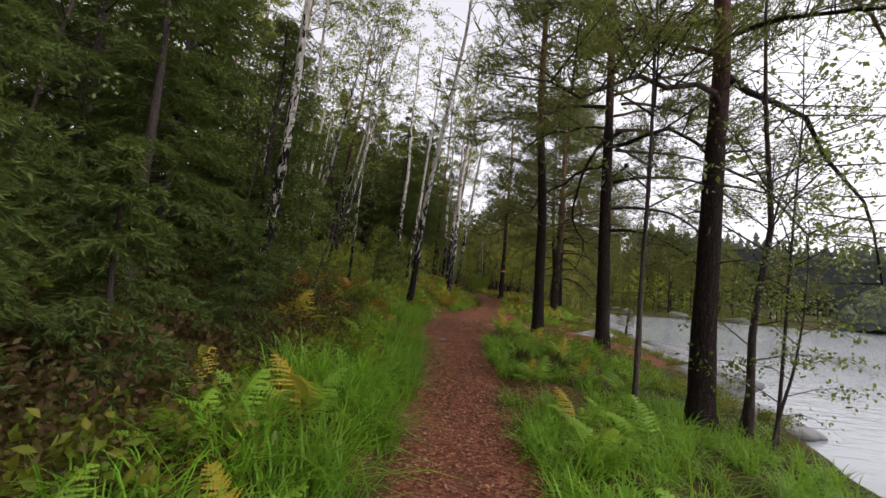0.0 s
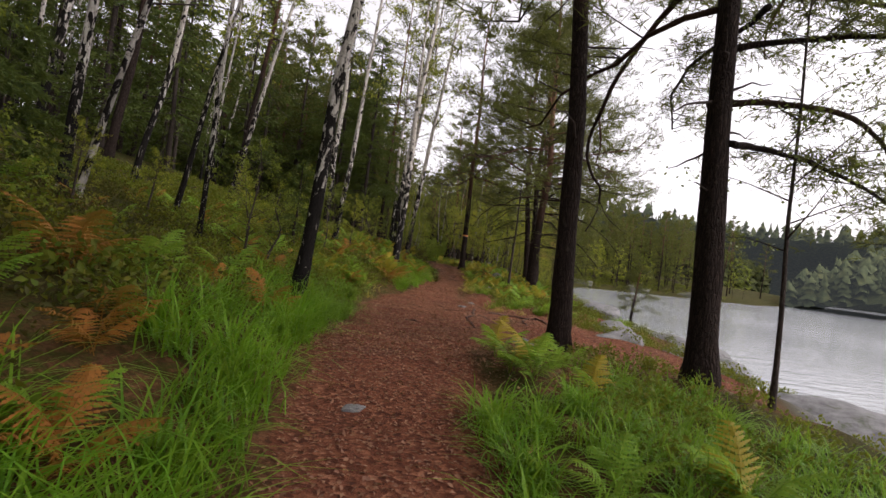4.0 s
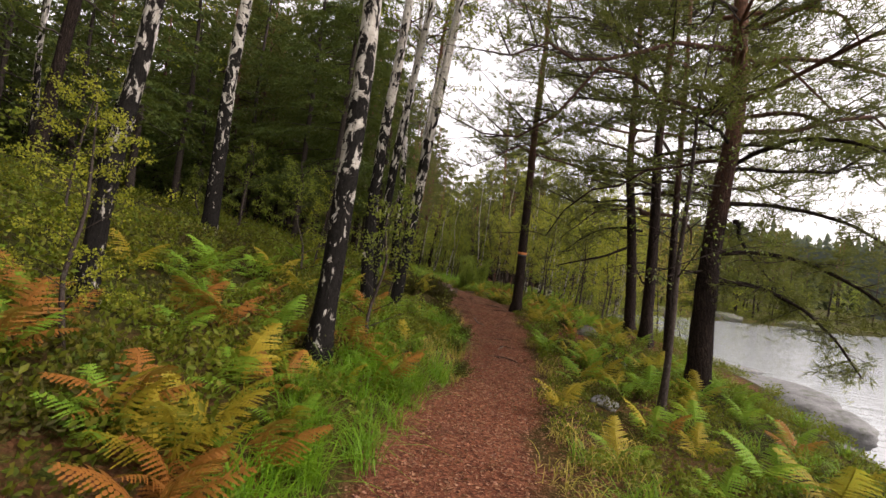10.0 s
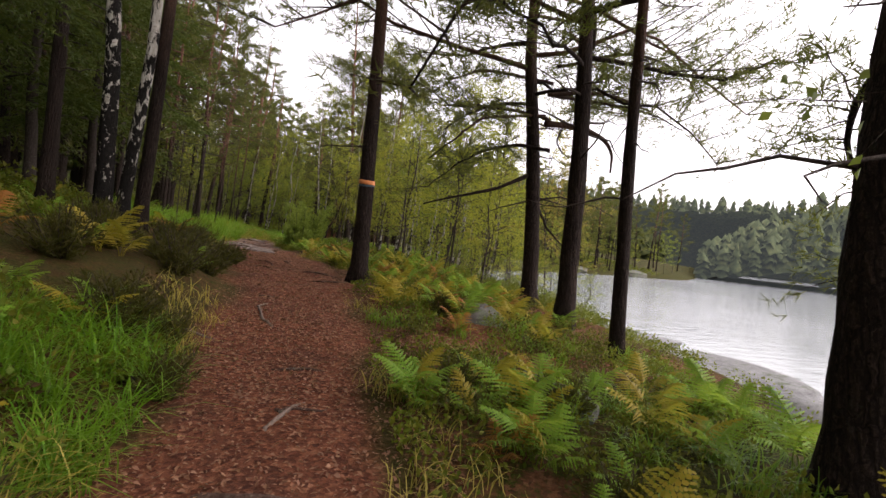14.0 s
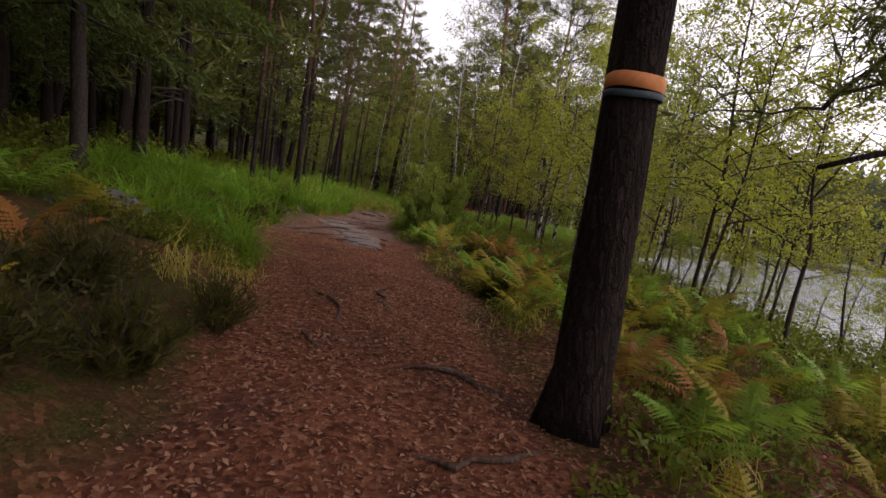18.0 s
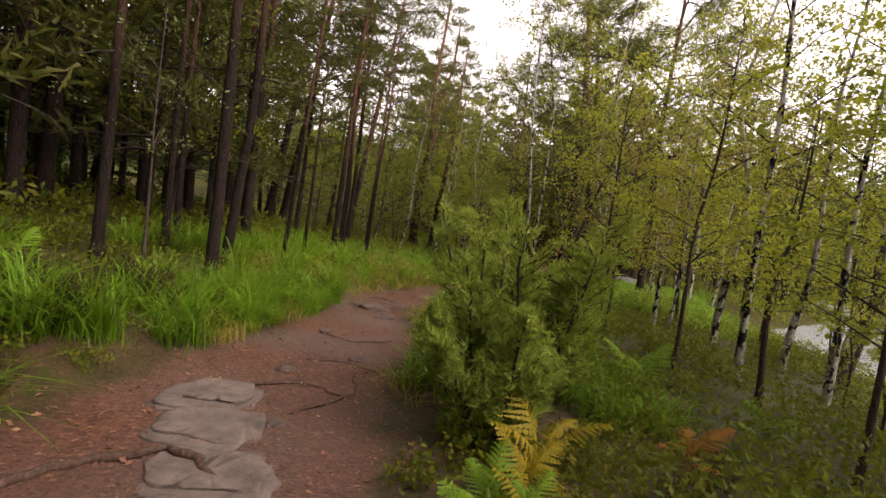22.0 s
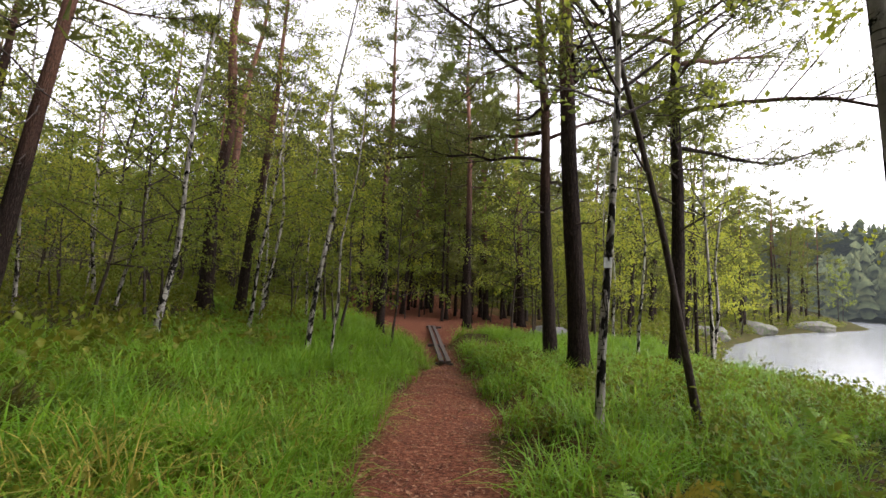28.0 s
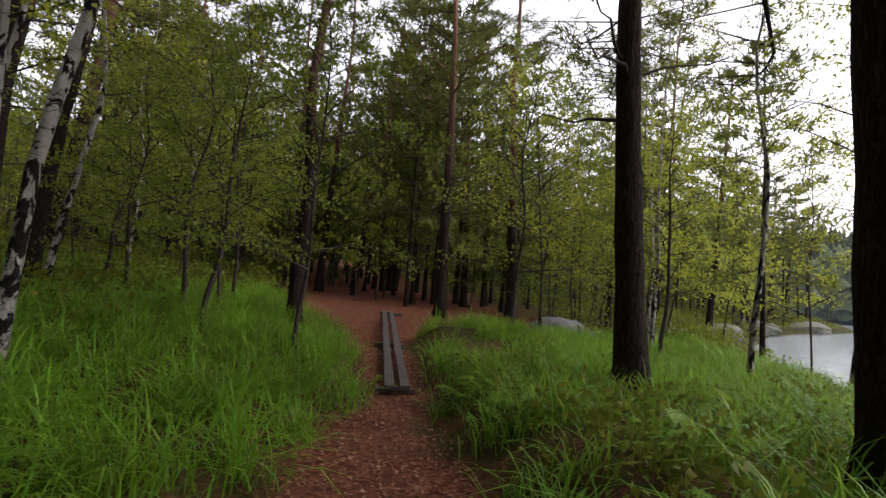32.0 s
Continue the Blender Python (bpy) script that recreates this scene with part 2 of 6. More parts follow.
def bark_birch(name="birch_bark", foot=0.17, pale=1.0):
    k = Nodes(name)
    v = k.coord()
    base = k.ramp(k.noise(k.mapped((5, 5, 1.5)), 4, 5), (0.3, (0.27, 0.25, 0.22)), (0.6, (0.46, 0.44, 0.4)), (0.8, (0.62, 0.6, 0.56)))
    dashes = k.noise(k.mapped((5, 5, 42)), 1.6, 3, 0.6)
    base = k.mix(k.range(dashes, 0.6, 0.68), base, (0.05, 0.045, 0.04))
    scars = k.noise(k.mapped((5.5, 5.5, 2.4)), 1.7, 6, 0.65, 0.6)
    h = k.maths("SUBTRACT", k.z(), k.maths("MULTIPLY", k.random(), 1.4))
    low = k.range(h, 0.8, 4.5, foot, -0.01)
    base = k.mix(1.0, base, (pale, pale * 0.97, pale * 0.93), "MULTIPLY")
    black = k.range(k.maths("ADD", scars, low), 0.555, 0.585)
    rough = k.ramp(k.noise(k.mapped((10, 10, 4)), 4, 6, 0.7), (0.3, (0.004, 0.0038, 0.0035)), (0.7, (0.022, 0.019, 0.017)))
    color = k.mix(black, base, rough)
    height = k.maths("ADD", k.maths("MULTIPLY", black, -0.2), k.noise(k.mapped((12, 12, 5)), 3, 6, 0.7))
    return k.done(color, 0.75, k.bump(height, 1.0, 0.035), 0.03)


def bark_dark(name, a, b, c):
    k = Nodes(name)
    g = k.noise(k.mapped((14, 14, 4)), 3, 6, 0.7)
    color = k.ramp(g, (0.25, a), (0.55, b), (0.8, c))
    spots = k.range(k.noise(k.mapped((4, 4, 6)), 4, 4), 0.62, 0.7, 0, 0.6)
    color = k.mix(spots, color, (0.1, 0.1, 0.08))
    return k.done(color, 0.85, k.bump(g, 0.9, 0.015), 0.05)


def ground_material():
    k = Nodes("forest_floor")
    pos = k.put("ShaderNodeNewGeometry").outputs["Position"]
    fine = k.noise(pos, 38, 5, 0.75)
    chips = k.put("ShaderNodeTexVoronoi", Vector=k.put("ShaderNodeMapping", Vector=pos, Scale=(1, 1.4, 1)).outputs[0], Scale=26.0, Randomness=1.0)
    big = k.noise(pos, 1.3, 4, 0.6)
    litter = k.ramp(chips.outputs["Color"], (0.0, (0.045, 0.016, 0.01)), (0.45, (0.125, 0.044, 0.024)), (0.8, (0.2, 0.08, 0.042)), (1.0, (0.32, 0.16, 0.095)))
    litter = k.mix(k.range(fine, 0.35, 0.6, 0.55, 0.0), litter, (0.035, 0.016, 0.012))
    litter = k.mix(k.range(big, 0.52, 0.7, 0, 0.55), litter, (0.05, 0.024, 0.018))
    mud = k.ramp(fine, (0.3, (0.04, 0.027, 0.022)), (0.7, (0.13, 0.085, 0.068)))
    litter = k.mix(k.attr("mud"), litter, mud)
    moss = k.ramp(k.noise(pos, 55, 5, 0.8), (0.36, (0.008, 0.009, 0.003)), (0.5, (0.028, 0.03, 0.008)), (0.72, (0.085, 0.08, 0.018)))
    floor = k.mix(k.range(k.noise(pos, 2.4, 5, 0.65), 0.54, 0.72, 0.0, 0.7), moss, litter)
    green = k.ramp(k.noise(pos, 60, 5, 0.85), (0.38, (0.012, 0.014, 0.005)), (0.52, (0.035, 0.05, 0.006)), (0.72, (0.1, 0.125, 0.014)))
    green = k.mix(k.range(k.noise(pos, 7, 6, 0.75), 0.4, 0.54), green, litter)
    floor = k.mix(k.attr("verge"), floor, green)
    color = k.mix(k.attr("path"), floor, litter)
    stone = k.ramp(k.noise(pos, 9, 7, 0.7), (0.3, (0.06, 0.058, 0.055)), (0.7, (0.18, 0.175, 0.17)))
    color = k.mix(k.attr("rock"), color, stone)
    height = k.maths("ADD", k.maths("MULTIPLY", chips.outputs["Distance"], 0.6), fine)
    rough = k.range(k.attr("mud"), 0, 1, 0.95, 0.45)
    return k.done(color, rough, k.bump(height, 0.9, 0.03), k.range(k.attr("mud"), 0, 1, 0.05, 0.3))


def rock_material(name, a, b, moss=0.3):
    k = Nodes(name)
    pos = k.put("ShaderNodeNewGeometry").outputs["Position"]
    g = k.noise(pos, 5, 8, 0.7)
    sp = k.noise(pos, 45, 4, 0.8)
    color = k.ramp(g, (0.28, a), (0.7, b))
    color = k.mix(k.range(sp, 0.55, 0.75, 0, 0.3), color, (0.3, 0.28, 0.26))
    color = k.mix(k.range(k.noise(pos, 3, 5, 0.7), 0.62 - 0.2 * moss, 0.75 - 0.2 * moss, 0, 0.9), color, (0.04, 0.055, 0.018))
    strata = k.noise(k.put("ShaderNodeMapping", Vector=pos, Scale=(1.2, 6, 14)).outputs[0], 2, 5)
    return k.done(color, 0.8, k.bump(k.maths("ADD", strata, k.maths("MULTIPLY", sp, 0.4)), 0.8, 0.03), 0.25)


def wood_material(name, a, b):
    k = Nodes(name)
    g = k.noise(k.mapped((22, 1.2, 22)), 3, 6, 0.7)
    color = k.mix(k.maths("MULTIPLY", k.random(), 0.4), k.ramp(g, (0.3, a), (0.7, b)), a)
    return k.done(color, 0.7, k.bump(g, 0.6, 0.008), 0.15)


def water_material():
    k = Nodes("lake_water")
    pos = k.put("ShaderNodeNewGeometry").outputs["Position"]
    v = k.put("ShaderNodeMapping", Vector=pos, Rotation=(0, 0, 0.5), Scale=(0.55, 1.7, 1.0)).outputs[0]
    w = k.maths("ADD", k.noise(v, 1.1, 3, 0.55, 0.4), k.maths("MULTIPLY", k.noise(v, 4.2, 3, 0.6, 0.5), 0.35))
    calm = k.range(k.noise(pos, 0.045, 2), 0.35, 0.6, 0.25, 1.0)
    k.set(k.p, "IOR", 1.33)
    return k.done((0.2, 0.215, 0.22), 0.16, k.bump(k.maths("MULTIPLY", w, calm), 0.5, 0.1), 0.5)


def woods_material(name, a, b, c, haze_glow):
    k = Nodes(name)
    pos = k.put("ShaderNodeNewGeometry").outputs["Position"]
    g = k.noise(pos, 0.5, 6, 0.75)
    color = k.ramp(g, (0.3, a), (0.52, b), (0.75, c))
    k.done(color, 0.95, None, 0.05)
    # Blue-grey emission stands in for distance haze; the trees give no light.
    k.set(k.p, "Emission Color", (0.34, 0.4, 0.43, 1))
    k.set(k.p, "Emission Strength", haze_glow)
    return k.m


def plain(name, color, rough=0.6, spread=0.15, scale=20):
    k = Nodes(name)
    g = k.noise(k.coord(), scale, 5, 0.7)
    lo = tuple(c * (1 - spread) for c in color)
    hi = tuple(min(1, c * (1 + spread)) for c in color)
    return k.done(k.ramp(g, (0.3, lo), (0.7, hi)), rough, k.bump(g, 0.2, 0.003))


PINE_BARK, BIRCH_BARK, SLIM_BARK = bark_pine(), bark_birch(), bark_birch("young_birch_bark", 0.06, 0.7)
SPRUCE_BARK = bark_dark("spruce_bark", (0.012, 0.01, 0.009), (0.045, 0.035, 0.03), (0.11, 0.09, 0.08))
TWIG_BARK = bark_dark("twig_bark", (0.014, 0.011, 0.01), (0.05, 0.038, 0.032), (0.12, 0.1, 0.09))
ROOT_BARK = bark_dark("root_bark", (0.018, 0.011, 0.008), (0.075, 0.046, 0.035), (0.17, 0.11, 0.085))
PINE_NEEDLES = leaf_material("pine_needles", (0.034, 0.05, 0.016), (0.07, 0.08, 0.02), (0.11, 0.085, 0.022), 0.25, 0.6, 0.1)
SPRUCE_NEEDLES = leaf_material("spruce_needles", (0.022, 0.042, 0.012), (0.045, 0.07, 0.016), (0.075, 0.08, 0.014), 0.2, 0.6, 0.08)
JUNIPER_NEEDLES = leaf_material("juniper_needles", (0.07, 0.125, 0.022), (0.15, 0.21, 0.03), (0.26, 0.29, 0.045), 0.35, 0.6, 0.1)
BIRCH_LEAVES = leaf_material("birch_leaves", (0.085, 0.115, 0.012), (0.16, 0.18, 0.018), (0.25, 0.22, 0.022), 0.45, 0.5, 0.15)
YOUNG_LEAVES = leaf_material("young_leaves", (0.13, 0.165, 0.014), (0.24, 0.25, 0.02), (0.32, 0.28, 0.026), 0.5, 0.5, 0.15)
AUTUMN_LEAVES = leaf_material("autumn_leaves", (0.12, 0.095, 0.022), (0.21, 0.15, 0.028), (0.24, 0.12, 0.03), 0.4)
GREEN_LEAVES = leaf_material("green_leaves", (0.05, 0.085, 0.01), (0.1, 0.13, 0.014), (0.17, 0.17, 0.02), 0.45, 0.5, 0.15)
ALDER_LEAVES = leaf_material("alder_leaves", (0.04, 0.065, 0.014), (0.075, 0.1, 0.02), (0.11, 0.14, 0.03), 0.35, 0.4, 0.3)
GRASS = leaf_material("long_grass", (0.014, 0.062, 0.004), (0.085, 0.225, 0.009), (0.19, 0.285, 0.018), 0.4, 0.45, 0.15, 0.9)
DRY_GRASS = leaf_material("dry_grass", (0.2, 0.18, 0.03), (0.32, 0.24, 0.05), (0.36, 0.27, 0.08), 0.35, 0.5, 0.15)
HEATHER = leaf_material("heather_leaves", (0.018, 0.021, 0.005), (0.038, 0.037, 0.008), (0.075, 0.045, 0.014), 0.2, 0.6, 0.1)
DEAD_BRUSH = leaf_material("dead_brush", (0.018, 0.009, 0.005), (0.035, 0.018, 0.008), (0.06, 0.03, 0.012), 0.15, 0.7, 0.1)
BERRY = leaf_material("bilberry_leaves", (0.014, 0.036, 0.004), (0.08, 0.12, 0.009), (0.15, 0.1, 0.012), 0.3, 0.5, 0.1, 1.1)
FERN_GREEN = leaf_material("fern_green", (0.045, 0.14, 0.012), (0.11, 0.24, 0.018), (0.22, 0.25, 0.025), 0.4, 0.5, 0.12)
FERN_GOLD = leaf_material("fern_gold", (0.22, 0.14, 0.012), (0.28, 0.2, 0.018), (0.14, 0.16, 0.015), 0.4, 0.5, 0.12)
FERN_RUST = leaf_material("fern_rust", (0.18, 0.065, 0.014), (0.26, 0.1, 0.02), (0.13, 0.055, 0.015), 0.3, 0.5, 0.1)
FALLEN = leaf_material("fallen_leaves", (0.085, 0.032, 0.018), (0.155, 0.06, 0.034), (0.3, 0.16, 0.09), 0.1, 0.55)
GROUND = ground_material()
GREY_ROCK = rock_material("grey_rock", (0.06, 0.06, 0.06), (0.17, 0.167, 0.165), 0.35)
SLAB_ROCK = rock_material("slab_rock", (0.04, 0.03, 0.026), (0.16, 0.122, 0.104), -0.2)
MUD_ROCK = rock_material("muddy_rock", (0.03, 0.022, 0.018), (0.1, 0.068, 0.055), -0.5)
MOSSY_ROCK = rock_material("mossy_rock", (0.04, 0.036, 0.032), (0.11, 0.1, 0.09), 0.9)
PLANK_WOOD = wood_material("plank_wood", (0.035, 0.027, 0.024), (0.12, 0.1, 0.092))
STICK_WOOD = wood_material("stick_wood", (0.06, 0.042, 0.032), (0.2, 0.15, 0.12))
WATER = water_material()
# Hills, island and cape carry a little haze as emission; the near wood has none.
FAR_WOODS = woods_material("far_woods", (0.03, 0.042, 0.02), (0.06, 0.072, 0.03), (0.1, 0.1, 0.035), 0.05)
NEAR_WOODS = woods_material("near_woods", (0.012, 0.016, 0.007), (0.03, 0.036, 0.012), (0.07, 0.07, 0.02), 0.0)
ORANGE_PAINT = plain("orange_paint", (0.62, 0.22, 0.07), 0.6)
TEAL_PAINT = plain("teal_paint", (0.035, 0.055, 0.065), 0.6, 0.3)
WHITE_PLATE = plain("white_plate", (0.75, 0.76, 0.78), 0.4)

# ---- the lie of the land ----
LAKE = -0.9
WAY_Y = (-30, -10, 3.4, 7.7, 10.7, 13, 16, 19.4, 21, 22.5, 27, 28.5, 30.5, 34, 36, 38, 41, 43.5, 46, 48, 50, 52, 55, 59, 61.5, 64.8, 69, 72, 80)
WAY_L = (-0.3, -0.2, 0.0, 0.1, -0.1, -0.2, -0.22, -0.12, 0.3, 1.0, 2.15, 2.35, 2.45, 2.55, 2.35, 2.0, 0.75, 0.05, 0.45, 0.65, 0.9, 0.93, 1.95, 3.1, 4.0, 5.4, 5.9, 5.0, 5.0)
WAY_R = (0.9, 0.9, 1.15, 1.25, 1.3, 1.55, 3.0, 3.5, 3.1, 2.8, 3.5, 3.9, 4.05, 4.4, 4.5, 4.4, 3.85, 3.15, 2.66, 2.45, 2.2, 2.5, 3.2, 4.7, 5.4, 6.2, 7.2, 12.5, 15)
RISE_Y = (-30, 0, 10.0, 13.4, 19.8, 22.7, 28.5, 34.5, 39.7, 42.4, 50.5, 54.9, 58.5, 62.3, 65.6, 72, 78, 90, 140)
RISE_Z = (0.35, 0.36, 0.52, 0.64, 0.38, 0.45, 0.6, 0.88, 1.05, 0.97, 0.96, 0.86, 0.7, 0.4, 0.35, 0.55, 0.75, 1.5, 4.5)
SHORE_Y = (-60, 0, 8, 13, 18, 22.5, 27, 31, 35, 40, 47, 55, 63, 68, 73, 79, 85, 90, 93, 100, 115, 150)
SHORE_X = (4, 6.2, 7.2, 8.4, 9.8, 11, 10.4, 12, 13, 13.8, 14.2, 15.6, 16.2, 19, 24, 32, 42, 56, 70, 80, 98, 150)
HILL_Y = (-30, 0, 13, 28, 36, 44, 52, 60, 70, 90)
HILL_S = (0.26, 0.26, 0.31, 0.33, 0.24, 0.2, 0.16, 0.12, 0.09, 0.08)


def way(y):
    return np.interp(y, WAY_Y, WAY_L), np.interp(y, WAY_Y, WAY_R)


def shore(y):
    s = np.interp(y, SHORE_Y, SHORE_X)
    return s + 0.35 * vnoise(y, 0 * y, 2.3, 5)


def off_shore(x, y):
    """Metres from the waterline, more than nought on land."""
    y = np.asarray(y, float)
    slope = (np.interp(y + 1, SHORE_Y, SHORE_X) - np.interp(y - 1, SHORE_Y, SHORE_X)) / 2
    return (shore(y) - x) / np.sqrt(1 + slope * slope)


def land(x, y, fine=True):
    x, y = np.asarray(x, float), np.asarray(y, float)
    lo, hi = way(y)
    z0 = np.interp(y, RISE_Y, RISE_Z)
    d = off_shore(x, y)
    reach = np.maximum(np.interp(y, SHORE_Y, SHORE_X) - hi, 2.0)
    right = np.clip(d / reach, 0, 1) ** 0.38
    z = LAKE + (z0 - LAKE) * right
    z = np.where(x < lo, z0, z)
    left = np.maximum(lo - x, 0)
    run = 26 * (1 - np.exp(-left / 26))
    z = z + np.interp(y, HILL_Y, HILL_S) * run + 0.12 * smooth(left, 0, 0.7)
    marsh = smooth(y, 55, 60) * (1 - smooth(y, 68, 76))
    z = z + (0.1 + 0.3 * marsh) * smooth(x - hi, 0, 0.8) * smooth(d, 1.5, 3.5)
    z = np.where(d < 0, LAKE - np.minimum(2.5, 0.35 * -d), z)
    if fine:
        walked = 1 - smooth(np.maximum(lo - x, x - hi), -0.3, 0.5)
        rough = 0.16 * vnoise(x, y, 2.2, 1) + 0.07 * vnoise(x, y, 0.7, 2)
        z = z + rough * (1 - 0.8 * walked) * smooth(d, 0.2, 1.5)
        z = z + 0.022 * vnoise(x, y, 0.45, 3) + 0.03 * walked * vnoise(x, y, 1.1, 4)
        z = z + 0.9 * vnoise(x, y, 14, 8) * smooth(left, 6, 20)
    return z


def on_land(x, y):
    return float(land(np.array([x]), np.array([y]))[0])

# ---- ground, lake and distance ----
def spaced(lo, hi, fine_lo, fine_hi, step):
    """Grid lines: even between the fine limits, ever wider beyond them."""
    mid = list(np.arange(fine_lo, fine_hi + step / 2, step))
    up, down, w = [mid[-1]], [mid[0]], step
    while up[-1] < hi:
        w *= 1.16
        up.append(up[-1] + w)
    w = step
    while down[-1] > lo:
        w *= 1.16
        down.append(down[-1] - w)
    return np.array(down[:0:-1] + mid + up[1:])


def build_ground():
    xs, ys = spaced(-700, 900, -8, 16, 0.17), spaced(-500, 1000, -4, 74, 0.2)
    gx, gy = np.meshgrid(xs, ys)
    gz = land(gx, gy)
    nx, ny = len(xs), len(ys)
    i, j = np.meshgrid(np.arange(ny - 1), np.arange(nx - 1), indexing="ij")
    a = (i * nx + j).ravel()
    tris = np.concatenate([np.stack([a, a + 1, a + nx + 1], 1), np.stack([a, a + nx + 1, a + nx], 1)])
    me = quick_mesh("ground", np.stack([gx, gy, gz], -1).reshape(-1, 3), tris, GROUND, True)
    x, y = gx.ravel(), gy.ravel()
    lo, hi = way(y)
    edge = np.maximum(lo - x, x - hi) + 0.22 * vnoise(x, y, 0.8, 11) + 0.1 * vnoise(x, y, 0.3, 12)
    d = off_shore(x, y)
    litter = 1 - smooth(edge, -0.12, 0.15)
    side = smooth(x, hi - 0.2, hi + 0.3)
    shelf = side * smooth(y, 12.5, 14.5) * (1 - smooth(y, 22.5, 24)) * smooth(d, 0.8, 2.2)
    bank = side * smooth(y, 30, 32.5) * (1 - smooth(y, 38, 40)) * smooth(d, 1, 2.5) * (0.5 + 0.5 * vnoise(x, y, 1.7, 13))
    glade = smooth(y, 68, 70) * (1 - smooth(y, 75, 78)) * smooth(x, 4, 6) * (1 - smooth(x, 13, 16))
    litter = np.clip(np.maximum.reduce([litter, shelf, bank, glade]), 0, 1)
    mud = smooth(y, 42.5, 45) * (1 - smooth(y, 54, 57)) * (0.65 + 0.35 * vnoise(x, y, 0.9, 14))
    verge = smooth(edge, 0, 0.3) * (1 - smooth(edge, 1.6, 3.4)) * (0.5 + 0.5 * vnoise(x, y, 1.6, 15))
    rock = smooth(-d, -1.5, -0.4) * smooth(y, 10, 14) * (1 - smooth(y, 50, 54)) * smooth(vnoise(x, y, 2.5, 16), -0.35, 0.05)
    for name, values in (("path", litter), ("mud", np.clip(mud, 0, 1)), ("verge", np.clip(verge, 0, 1) * (1 - shelf)), ("rock", np.clip(rock, 0, 1))):
        me.attributes.new(name, "FLOAT", "POINT").data.foreach_set("value", values.astype(np.float32))
    tagged(new("ground", me), "forest floor with a trodden path of red-brown leaf litter", "ground", kind="structure")


def build_lake():
    bm = bmesh.new()
    v = [bm.verts.new(p) for p in ((3, -500, LAKE), (1400, -500, LAKE), (1400, 1000, LAKE), (3, 1000, LAKE))]
    bm.faces.new(v)
    me = bpy.data.meshes.new("water")
    bm.to_mesh(me)
    bm.free()
    me.materials.append(WATER)
    tagged(new("water", me), "rippled grey lake under an overcast sky", "lake", kind="structure")


def crown_cone(soup, r, x, y, z, h):
    """A far tree: ragged tiers of boughs, pointed like a spruce or blunt like a pine."""
    blunt = r.random() < 0.6
    tiers = 5
    for k in range(tiers):
        f = k / tiers
        w = h * (0.24 * (1 - 0.55 * f) if blunt else 0.2 * (1 - f)) * r.uniform(0.75, 1.2)
        a = np.arange(9) * 0.698 + r.uniform(0, 6)
        rad = w * r.uniform(0.45, 1.25, 9)
        zz = z + h * (0.28 + 0.62 * f) + h * 0.05 * r.normal(0, 1, 9)
        ring = np.stack([x + np.cos(a) * rad, y + np.sin(a) * rad, zz], 1)
        top = np.array([[x + r.normal(0, 0.2), y + r.normal(0, 0.2), z + h * (0.28 + 0.62 * f + 0.22)]])
        j = np.arange(9)
        soup.add(np.concatenate([ring, top]), np.stack([j, (j + 1) % 9, np.full(9, 9)], 1))


def ridge(name, points, height, depth, label, seed, bumps=2.2, material=None, tall=(7, 13), step=4.2):
    """A far wooded hillside along a line of ground points, with a canopy of crowns."""
    r = np.random.default_rng(seed)
    pts = np.array(points, float)
    s = np.concatenate([[0], np.cumsum(np.linalg.norm(np.diff(pts, axis=0), axis=1))])
    n = int(s[-1] / 2.2)
    u = np.linspace(0, s[-1], n)
    px, py = np.interp(u, s, pts[:, 0]), np.interp(u, s, pts[:, 1])
    tx, ty = np.gradient(px), np.gradient(py)
    ln = np.hypot(tx, ty)
    nx, ny = -ty / ln, tx / ln
    rows = 14
    verts = []
    prof = np.interp(u, np.linspace(0, s[-1], 9), r.uniform(0.65, 1.1, 9))
    ends = smooth(u, 0, 12) * (1 - smooth(u, s[-1] - 12, s[-1]))
    for k in range(rows):
        f = k / (rows - 1)
        back = depth * f
        z = height * prof * (1 - (1 - f) ** 2.6) * (0.25 + 0.75 * ends)
        z = z + bumps * np.abs(vnoise(u * 1.0, np.full(n, k * 3.1), 4.0, seed)) * (f > 0) + bumps * r.uniform(-0.4, 0.6, n) * (f > 0)
        verts.append(np.stack([px + nx * back + r.normal(0, 0.5, n), py + ny * back + r.normal(0, 0.5, n), LAKE - 0.3 + z], 1))
    verts = np.concatenate(verts)
    i, j = np.meshgrid(np.arange(rows - 1), np.arange(n - 1), indexing="ij")
    a = (i * n + j).ravel()
    tris = np.concatenate([np.stack([a, a + 1, a + n + 1], 1), np.stack([a, a + n + 1, a + n], 1)])
    soup = Soup()
    soup.add(verts, tris)
    pick = r.permutation(len(verts))[:int(len(verts) * 2.2 / step)]
    pick = pick[pick >= n]
    for x, y, z in verts[pick]:
        crown_cone(soup, r, x, y, z - 2.5, r.uniform(*tall))
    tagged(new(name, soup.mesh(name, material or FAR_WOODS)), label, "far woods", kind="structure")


build_ground()
build_lake()
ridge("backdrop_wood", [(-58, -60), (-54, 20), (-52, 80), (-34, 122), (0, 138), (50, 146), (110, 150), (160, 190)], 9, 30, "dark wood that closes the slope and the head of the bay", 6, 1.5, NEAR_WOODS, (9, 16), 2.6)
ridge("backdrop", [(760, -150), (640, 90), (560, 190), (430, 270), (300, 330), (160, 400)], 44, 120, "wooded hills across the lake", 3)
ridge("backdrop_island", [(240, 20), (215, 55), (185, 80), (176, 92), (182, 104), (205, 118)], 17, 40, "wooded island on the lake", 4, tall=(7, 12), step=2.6)
